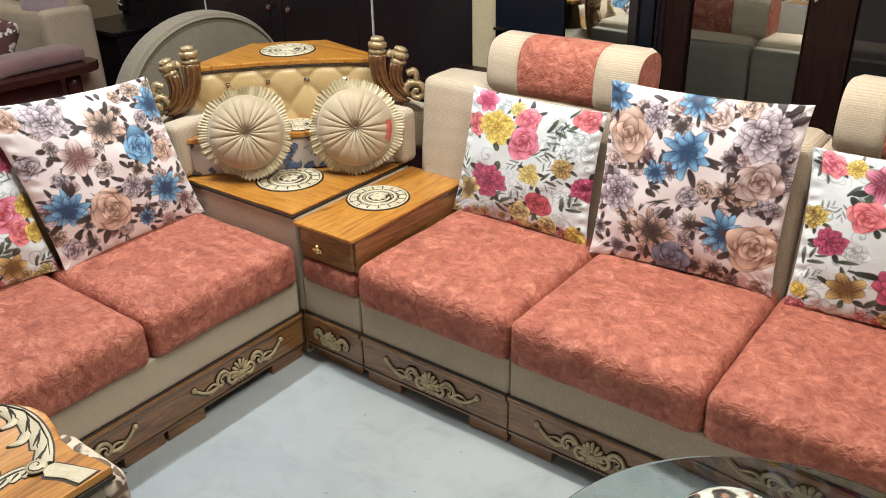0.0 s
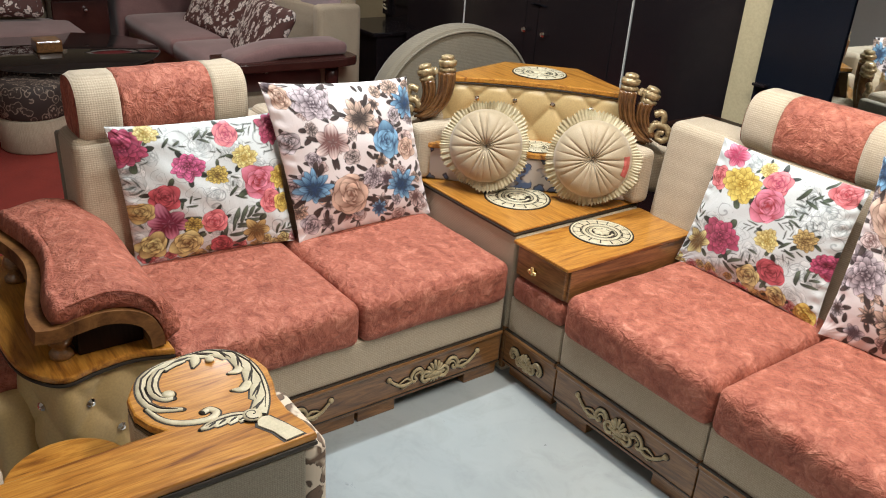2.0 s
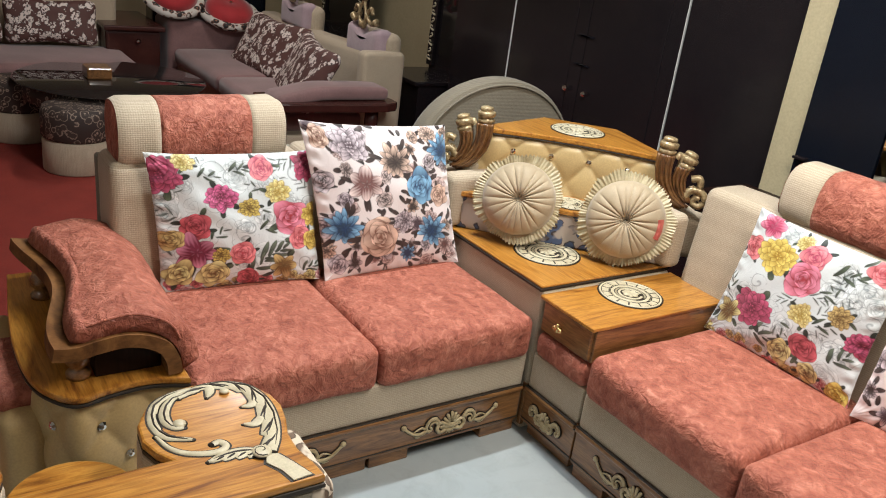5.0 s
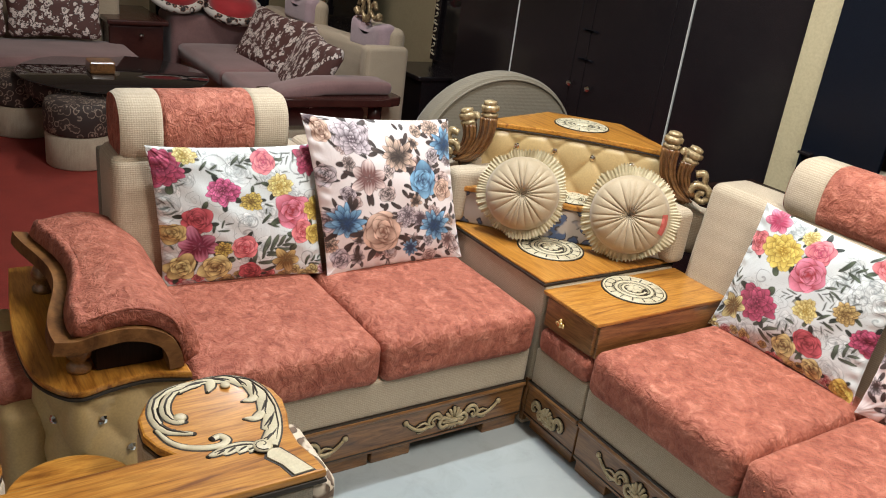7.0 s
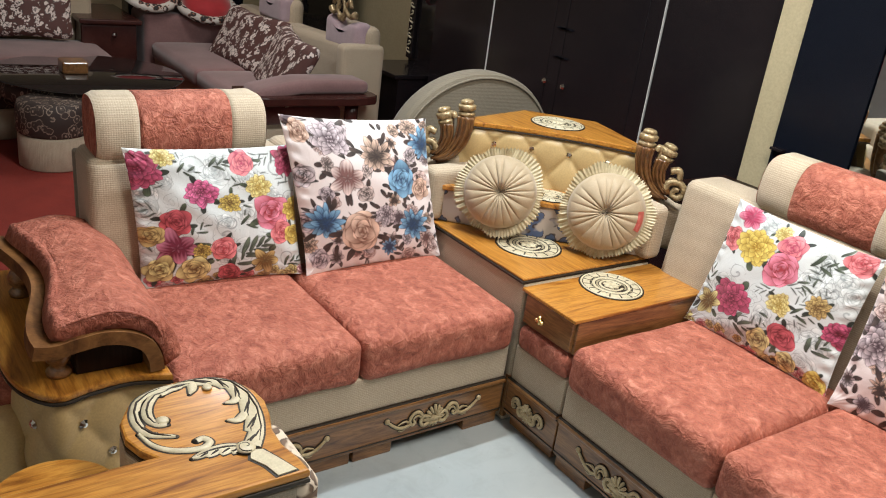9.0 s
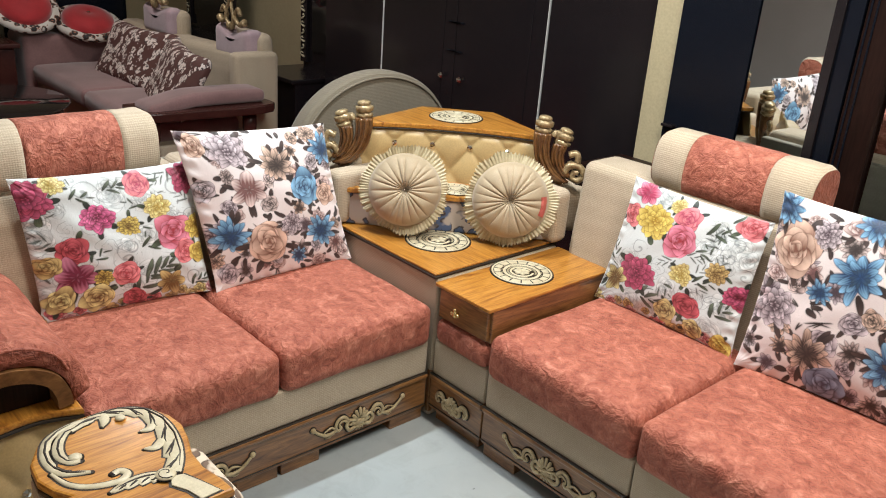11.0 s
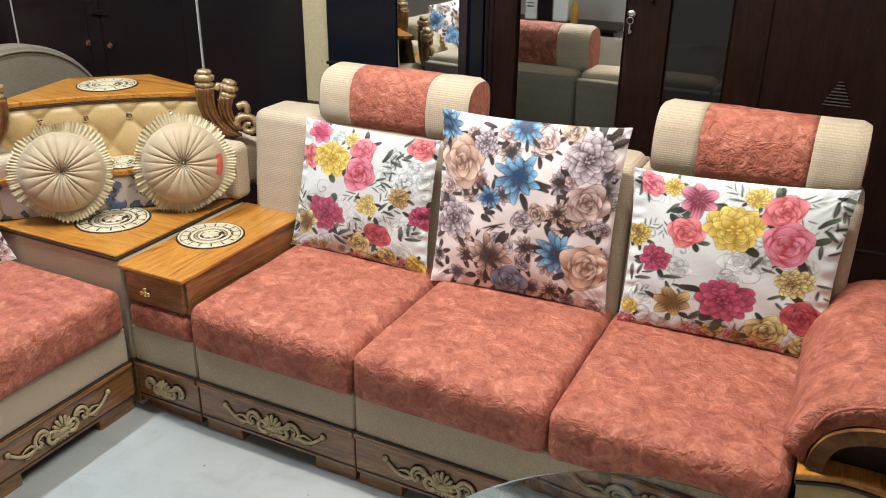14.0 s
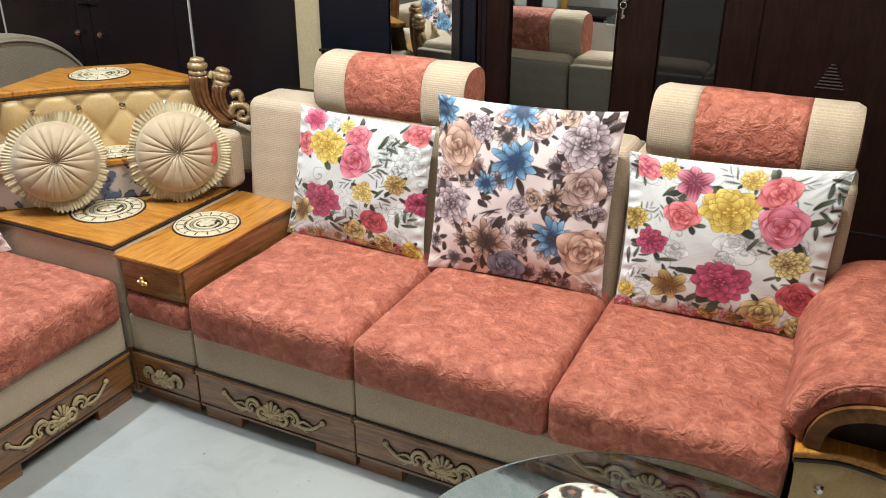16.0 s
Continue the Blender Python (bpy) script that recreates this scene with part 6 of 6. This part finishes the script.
bx = part("trinket_box", box((-4.02, -0.72, 0.4505), (-3.86, -0.56, 0.53), 0.012), WALNUT)
tagged(bx, "small brown wooden box on the far glass table", "box")
for x, y in ((-3.38, -0.88), (-4.12, -1.10), (-3.42, -0.30)):
    st = thing("round_stool", (x, y, 0.006), "round stool with beige base and brown floral seat", "stool", "stools at the far table")
    part("base", lathe([(0.19, 0.0), (0.20, 0.01), (0.20, 0.19), (0.19, 0.205)], (x, y, 0.006), 30), LINEN, st, "beige fabric base")
    part("seat", lathe([(0.195, 0.206), (0.205, 0.22), (0.205, 0.36), (0.19, 0.395), (0.14, 0.405), (0.001, 0.406)], (x, y, 0.006), 30), STONE_FLORAL, st, "brown floral seat")

# dressing tables with ornate frames
for x0, w, y in ((-3.55, 0.48, 1.62), (-5.75, 0.85, 1.75)):
    dt = thing("dressing_table", (x0 + w / 2, y, 0), "dark dressing table with an ornate silver-framed mirror", "dressing table", "dressing tables by the wall")
    bar("body", (x0 + 0.02, y - 0.30, 0.02), (x0 + w + 0.04, y + 0.12, 0.60), EBONY, dt)
    bar("top", (x0 - 0.02, y - 0.34, 0.60), (x0 + w + 0.06, y + 0.14, 0.63), EBONY, dt, 0.006)
    bar("backboard", (x0, y + 0.10, 0.63), (x0 + w, y + 0.14, 2.0), EBONY, dt)
    bar("mirror", (x0 + 0.13, y + 0.09, 0.75), (x0 + w - 0.13, y + 0.099, 1.9), SMOKED, dt, 0.001, "dim mirror glass")
    for xx in (x0 + 0.045, x0 + w - 0.045):
        fr = bar("frame_strip", (xx - 0.04, y + 0.07, 0.66), (xx + 0.04, y + 0.0985, 1.96), EBONY, dt)
        bm = bmesh.new()
        for k in range(22):
            z = 0.70 + k * 0.056
            s = 1 if k % 2 else -1
            sweep(bm, catmull([(xx - s * 0.02, y + 0.066, z), (xx + s * 0.022, y + 0.060, z + 0.018), (xx + s * 0.010, y + 0.062, z + 0.036), (xx - s * 0.006, y + 0.064, z + 0.026)], 4), [0.006, 0.008, 0.007, 0.004], 6)
        part("scrollwork", bm, IVORY, fr, "silver-white carved scrolls")

# printed sofa parts stacked beyond the right arm
for k, (x, y, z0, z1, d) in enumerate(((2.50, 1.06, 0.905, 1.09, 0.6), (2.57, 1.25, 1.09, 1.50, 0.5))):
    sf = soft_box((x, y, z0), (x + 0.9, y + d, z1), 0.07, ident, 0.01, 8, 0.003, k)
    tagged(part("upholstered_seat_block", sf, BROWN_FLORAL), "cream seat block with brown blossoms stacked beside the wardrobe", "sofa part", "stacked sofa parts")
bs = thing("sofa_frame", (3.0, 1.6, 0), "tan leatherette sofa frame with a wooden shelf beside the wardrobe", "sofa part")
part("body", soft_box((2.53, 1.10, 0.0), (3.5, 2.05, 0.60), 0.05, ident, 0, 6), VINYL_DARK, bs)
part("board", box((2.51, 1.07, 0.605), (3.5, 2.0, 0.655), 0.012), WALNUT, bs)
part("riser", box((2.56, 1.14, 0.656), (3.4, 1.6, 0.904), 0.012), WALNUT, bs)
for x, y, z, r in ((2.62, 0.93, 0.165, 0.165), (2.60, 0.90, 0.475, 0.145), (2.66, 0.95, 0.755, 0.135)):
    bl = bmesh.new()
    lathe([(0.02, -0.02), (r * 0.75, -0.015), (r, 0.02), (r * 1.02, 0.2), (r, 0.40), (r * 0.75, 0.435), (0.02, 0.44)], (x, y, z), 28, bl, Matrix.Rotation(radians(90), 3, "Y"))
    tagged(part("bolster", bl, BROWN_FLORAL), "round cream bolster with brown blossoms in a stack", "bolster", "bolsters beside the sofa arm")


# black scrolled metal stand between the arm and the bolsters
ms = thing("scrolled_metal_stand", (2.53, 0.86, 0), "black glossy metal stand with scrolled ends behind the sofa arm", "stand")
part("upright", sweep(bmesh.new(), [(2.545, 0.87, 0.0), (2.545, 0.87, 0.2), (2.54, 0.87, 0.40), (2.51, 0.87, 0.56), (2.48, 0.87, 0.64)], [0.014], 10), EBONY, ms)
part("foot", lathe([(0.11, 0.0), (0.11, 0.012), (0.03, 0.03), (0.014, 0.05)], (2.545, 0.87, 0), 20), EBONY, ms)
for x, z, r, thick in ((2.462, 0.640, 0.034, 0.013), (2.495, 0.568, 0.028, 0.012), (2.530, 0.425, 0.046, 0.020)):
    loop = [(x + r * math.cos(a), 0.86, z + r * math.sin(a)) for a in np.linspace(-2.6, 2.9, 22)]
    part("scroll", sweep(bmesh.new(), loop, [thick * (0.7 + 0.3 * math.sin(k / 7)) for k in range(22)], 8), EBONY, ms, "black curled metal scroll")


# ---- carved double-scroll unit in the foreground ----
su = thing("carved_side_unit", (0.5, -1.58, 0), "beige upholstered side unit with an oak top carved in ivory scrolls", "side unit")
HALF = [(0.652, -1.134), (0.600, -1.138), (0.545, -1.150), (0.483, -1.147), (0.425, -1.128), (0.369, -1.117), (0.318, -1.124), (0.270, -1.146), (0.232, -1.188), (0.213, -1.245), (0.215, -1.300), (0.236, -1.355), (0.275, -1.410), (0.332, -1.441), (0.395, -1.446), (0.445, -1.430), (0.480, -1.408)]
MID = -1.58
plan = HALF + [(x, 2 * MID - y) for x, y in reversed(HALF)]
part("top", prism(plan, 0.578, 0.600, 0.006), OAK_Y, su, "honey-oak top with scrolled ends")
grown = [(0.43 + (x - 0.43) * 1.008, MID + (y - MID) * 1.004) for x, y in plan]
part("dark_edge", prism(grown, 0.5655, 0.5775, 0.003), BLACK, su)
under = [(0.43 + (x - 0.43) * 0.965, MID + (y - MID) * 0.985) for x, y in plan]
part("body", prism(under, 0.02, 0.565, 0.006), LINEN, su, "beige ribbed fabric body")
part("outer_panel", soft_box((0.60, 2 * MID + 1.16, 0.03), (0.650, -1.155, 0.566), 0.012, ident, 0, 8), LINEN_GREY, su, "grey-beige ribbed side panel")
for s in (0, 1):
    f = (lambda x, y, z: (x, y, z)) if s == 0 else (lambda x, y, z: (x, 2 * MID - y, z))
    part("front_pad", soft_box((0.41, -1.175, 0.03), (0.652, -1.098, 0.572), 0.034, f, 0, 10, 0.002), BLOSSOM_FINE, su, "cream fabric pad with brown blossoms")
shelf = [(0.335 + 0.135 * math.cos(a), MID + 0.135 * math.sin(a)) for a in np.linspace(math.pi / 2, 3 * math.pi / 2, 20)] + [(0.47, MID - 0.135), (0.47, MID + 0.135)]
part("recess_shelf", prism(shelf, 0.43, 0.45, 0.005), OAK_Y, su, "half-round honey-oak shelf")
part("recess_body", prism([(0.34 + (x - 0.34) * 0.93, MID + (y - MID) * 0.93) for x, y in shelf], 0.0, 0.429, 0.004), LINEN, su)


def ribbon(ivory, ground, f, pts, w0, w1, w2, z=0.6008, teeth=0, side=1, depth=0.5):
    """A flat carved leaf along points, w0 wide at its root, w1 in its middle and w2 at its tip, with teeth cut into one edge, on a dark ground."""
    cur = catmull([(x, y, 0) for x, y in pts], 10)
    n = len(cur)
    rows = []
    for i, p in enumerate(cur):
        t = i / (n - 1)
        d = (cur[min(i + 1, n - 1)] - cur[max(i - 1, 0)]).normalized()
        nn = Vector((-d.y, d.x, 0))
        w = w0 * (1 - t) ** 2 + 2 * w1 * t * (1 - t) * 1.25 + w2 * t * t
        bite = 1 - depth * (1 - (t * teeth) % 1.0) ** 1.5 if teeth else 1.0
        rows.append((p, nn, w * (bite if side > 0 else 1), w * (bite if side < 0 else 1)))
    for target, grow, zz, crown in ((ground, 0.0042, 0.6003, 0.0), (ivory, 0.0, z, 0.0026)):
        strips = []
        for p, nn, wa, wb in rows:
            a, b = wa + grow, wb + grow
            strips.append([target.verts.new(f(*(p + nn * o + Vector((0, 0, zz + h))))) for o, h in ((a, 0), (a * 0.8, crown), (0.0, crown * 1.3), (-b * 0.8, crown), (-b, 0))])
        for r0, r1 in zip(strips, strips[1:]):
            for k in range(4):
                face = target.faces.new((r0[k], r0[k + 1], r1[k + 1], r1[k]))
                face.smooth = True
        if target is ground:
            for p, nn, wa, wb in (rows[0], rows[-1]):
                lathe([(max(wa, wb) + grow, 0.0), (0.001, 0.0003)], f(p.x, p.y, 0.6003), 12, ground)
    return rows


def cut(veins, rows, f, o0, o1, a, b, z=0.6037):
    """A fine dark cut running from offset o0 to o1 across a leaf between shares a and b of its length."""
    n = len(rows)
    line = []
    for k in range(7):
        t = a + (b - a) * k / 6
        p, nn, wa, wb = rows[min(n - 1, int(t * (n - 1)))]
        o = o0 + (o1 - o0) * k / 6
        line.append(f(*(p + nn * (o * (wa if o > 0 else wb)) + Vector((0, 0, z)))))
    sweep(veins, line, [0.0006, 0.0020, 0.0027, 0.0027, 0.0024, 0.0017, 0.0006], 6)


for s in (0, 1):
    f = (lambda x, y, z: (x, y, z)) if s == 0 else (lambda x, y, z: (x, 2 * MID - y, z))
    ground, ivory, cuts = bmesh.new(), bmesh.new(), bmesh.new()
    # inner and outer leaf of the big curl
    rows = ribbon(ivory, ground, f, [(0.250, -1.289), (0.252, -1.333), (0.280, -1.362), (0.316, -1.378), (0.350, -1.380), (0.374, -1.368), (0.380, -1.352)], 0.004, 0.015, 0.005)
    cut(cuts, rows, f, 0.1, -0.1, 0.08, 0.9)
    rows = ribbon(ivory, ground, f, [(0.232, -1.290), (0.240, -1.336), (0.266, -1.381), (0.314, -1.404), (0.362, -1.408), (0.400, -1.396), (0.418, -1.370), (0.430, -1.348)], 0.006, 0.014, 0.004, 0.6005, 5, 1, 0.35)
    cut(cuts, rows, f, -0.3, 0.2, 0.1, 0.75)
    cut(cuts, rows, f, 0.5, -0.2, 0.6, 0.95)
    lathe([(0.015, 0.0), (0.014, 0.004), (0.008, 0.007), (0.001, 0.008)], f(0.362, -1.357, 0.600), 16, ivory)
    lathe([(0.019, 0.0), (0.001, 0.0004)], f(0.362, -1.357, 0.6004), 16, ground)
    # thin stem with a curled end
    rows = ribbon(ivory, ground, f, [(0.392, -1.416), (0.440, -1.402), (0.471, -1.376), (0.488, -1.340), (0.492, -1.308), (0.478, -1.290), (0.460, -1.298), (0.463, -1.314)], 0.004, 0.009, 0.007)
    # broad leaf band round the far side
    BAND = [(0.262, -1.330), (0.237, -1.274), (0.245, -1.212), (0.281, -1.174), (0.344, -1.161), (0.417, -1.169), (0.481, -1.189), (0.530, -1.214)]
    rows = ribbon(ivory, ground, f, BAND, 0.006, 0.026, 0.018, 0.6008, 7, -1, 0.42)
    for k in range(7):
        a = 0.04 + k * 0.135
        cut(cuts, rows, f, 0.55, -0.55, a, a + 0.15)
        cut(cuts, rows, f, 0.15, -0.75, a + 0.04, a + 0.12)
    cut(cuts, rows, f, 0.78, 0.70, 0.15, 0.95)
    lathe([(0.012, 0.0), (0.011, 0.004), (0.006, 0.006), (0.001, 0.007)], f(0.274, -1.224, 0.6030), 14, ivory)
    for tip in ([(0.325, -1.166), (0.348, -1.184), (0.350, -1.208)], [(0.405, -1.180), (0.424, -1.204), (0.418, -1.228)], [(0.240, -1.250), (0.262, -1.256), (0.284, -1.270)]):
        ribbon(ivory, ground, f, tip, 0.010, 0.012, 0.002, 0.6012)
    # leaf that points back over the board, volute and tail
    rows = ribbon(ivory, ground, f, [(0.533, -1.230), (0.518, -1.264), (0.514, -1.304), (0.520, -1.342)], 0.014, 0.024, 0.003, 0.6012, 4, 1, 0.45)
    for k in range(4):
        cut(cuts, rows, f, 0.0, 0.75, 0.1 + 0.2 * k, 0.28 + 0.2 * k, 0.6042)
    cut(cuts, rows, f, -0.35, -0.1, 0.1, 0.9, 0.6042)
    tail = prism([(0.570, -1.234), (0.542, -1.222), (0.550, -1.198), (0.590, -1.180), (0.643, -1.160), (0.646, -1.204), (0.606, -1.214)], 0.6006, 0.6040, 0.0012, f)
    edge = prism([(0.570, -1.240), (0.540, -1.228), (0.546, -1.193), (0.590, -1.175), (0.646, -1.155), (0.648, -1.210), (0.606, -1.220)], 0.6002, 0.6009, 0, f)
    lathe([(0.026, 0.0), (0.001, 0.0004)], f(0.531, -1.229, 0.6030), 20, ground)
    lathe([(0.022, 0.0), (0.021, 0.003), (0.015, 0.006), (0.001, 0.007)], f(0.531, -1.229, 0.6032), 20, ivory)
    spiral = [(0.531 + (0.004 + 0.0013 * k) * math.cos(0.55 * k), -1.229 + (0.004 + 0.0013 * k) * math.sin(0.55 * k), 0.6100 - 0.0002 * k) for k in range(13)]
    sweep(cuts, [f(*p) for p in spiral], [0.0014], 6)
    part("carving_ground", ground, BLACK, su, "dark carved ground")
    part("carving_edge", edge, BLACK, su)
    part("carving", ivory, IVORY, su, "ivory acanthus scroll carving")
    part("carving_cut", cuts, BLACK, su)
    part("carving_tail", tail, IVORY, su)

# ---- glass coffee table ----
TX, TY, TR, TZ = 1.90, -0.655, 0.515, 0.48
gt = thing("glass_coffee_table", (TX, TY, 0), "round clear glass coffee table with a brown wooden drum base", "coffee table")
top = part("glass_top", lathe([(0.001, 0.0), (TR - 0.006, 0.0), (TR, 0.004), (TR, 0.008), (TR - 0.006, 0.012), (0.001, 0.012)], (TX, TY, TZ - 0.012), 96), GLASS, gt, "clear round glass top")
top.visible_shadow = False
part("drum", lathe([(0.20, 0.02), (0.24, 0.03), (0.25, 0.12), (0.25, 0.40), (0.22, 0.42), (0.001, 0.42)], (TX, TY, 0), 40), WALNUT, gt, "brown wooden drum")
part("wood_ring", lathe([(0.27, 0.0), (0.28, 0.01), (0.28, 0.05), (0.25, 0.055)], (TX, TY, 0), 40), WALNUT, gt)
for k in range(4):
    a = radians(75 + 90 * k)
    px, py = TX + 0.36 * math.cos(a), TY + 0.36 * math.sin(a)
    arm = part("support", box((-0.03, 0.10, 0.30), (0.03, 0.39, 0.36), 0.015), WALNUT, gt)
    arm.data.transform(Matrix.Translation((TX, TY, 0.0)) @ Matrix.Rotation(a - math.pi / 2, 4, "Z"))
    part("riser", lathe([(0.018, 0), (0.018, 0.085), (0.028, 0.09), (0.028, 0.107)], (px, py, 0.36), 16), CHROME, gt)
    part("chrome_pad", lathe([(0.020, 0.0), (0.022, 0.003), (0.015, 0.006), (0.001, 0.007)], (px, py, TZ + 0.0005), 20), CHROME, gt, "round chrome fixing pad")
for px, py in ((1.70, -0.335),):
    st = thing("floral_stool", (px, py, 0), "round white stool with black and brown flowers under the glass table", "stool")
    part("base", lathe([(0.105, 0), (0.112, 0.01), (0.112, 0.2)], (px, py, 0), 28), LINEN, st, "beige fabric base")
    part("seat", lathe([(0.11, 0.2), (0.12, 0.22), (0.12, 0.34), (0.10, 0.375), (0.07, 0.385), (0.001, 0.387)], (px, py, 0), 28), WHITE_FLORAL, st, "white seat with black flowers")


# ---- counter behind the camera, seen in the mirror ----
ct = thing("shop_counter", (-0.6, -3.0, 0), "low dark wooden shop counter standing by the pale wall", "counter")
bar("body", (-1.15, -3.25, 0.0), (0.05, -2.82, 0.50), EBONY, ct, 0.006)
bar("top", (-1.18, -3.28, 0.501), (0.08, -2.79, 0.53), WALNUT_Z, ct, 0.006)
dp = thing("water_dispenser", (-0.62, -3.0, 0.53), "white water dispenser with a black rounded front on the counter", "water dispenser")
bar("body", (-0.86, -3.22, 0.531), (-0.44, -2.98, 1.25), CEIL, dp, 0.02, "white plastic body")
dome = [(-0.65 + 0.075 * math.cos(a), 0.80 + 0.16 * max(0, math.sin(a)) if math.sin(a) > 0 else 0.54) for a in np.linspace(0, math.pi, 16)] + [(-0.725, 0.54), (-0.575, 0.54)]
part("black_front", prism(dome, 2.945, 2.979, 0.006, lambda x, z, y: (x, -y, z)), EBONY, dp, "black rounded front")
for z0, z1 in ((0.80, 0.92), (0.62, 0.74)):
    n = bar("notice", (-0.845, -2.979, z0), (-0.755, -2.974, z1), CEIL, dp, 0.001, "small white notice with dark bars")
    for k in range(3):
        bar("bar", (-0.835, -2.9735, z1 - 0.03 - 0.03 * k), (-0.765, -2.972, z1 - 0.02 - 0.03 * k), EBONY, n, 0.0005)
bt = thing("glass_bottle", (-0.36, -2.95, 0.53), "amber glass bottle with a dark cap on the counter", "bottle")
AMBER, _nt, _b = shader("amber_glass", 0.05, 0.0)
_b.inputs["Base Color"].default_value = (0.45, 0.26, 0.06, 1)
_b.inputs["Coat Weight"].default_value = 0.6
part("glass", lathe([(0.035, 0.0), (0.040, 0.01), (0.040, 0.13), (0.030, 0.17), (0.014, 0.20), (0.013, 0.24)], (-0.36, -2.95, 0.531), 20), AMBER, bt)
part("cap", lathe([(0.016, 0.0), (0.016, 0.03), (0.012, 0.033)], (-0.36, -2.95, 0.772), 14), EBONY, bt)
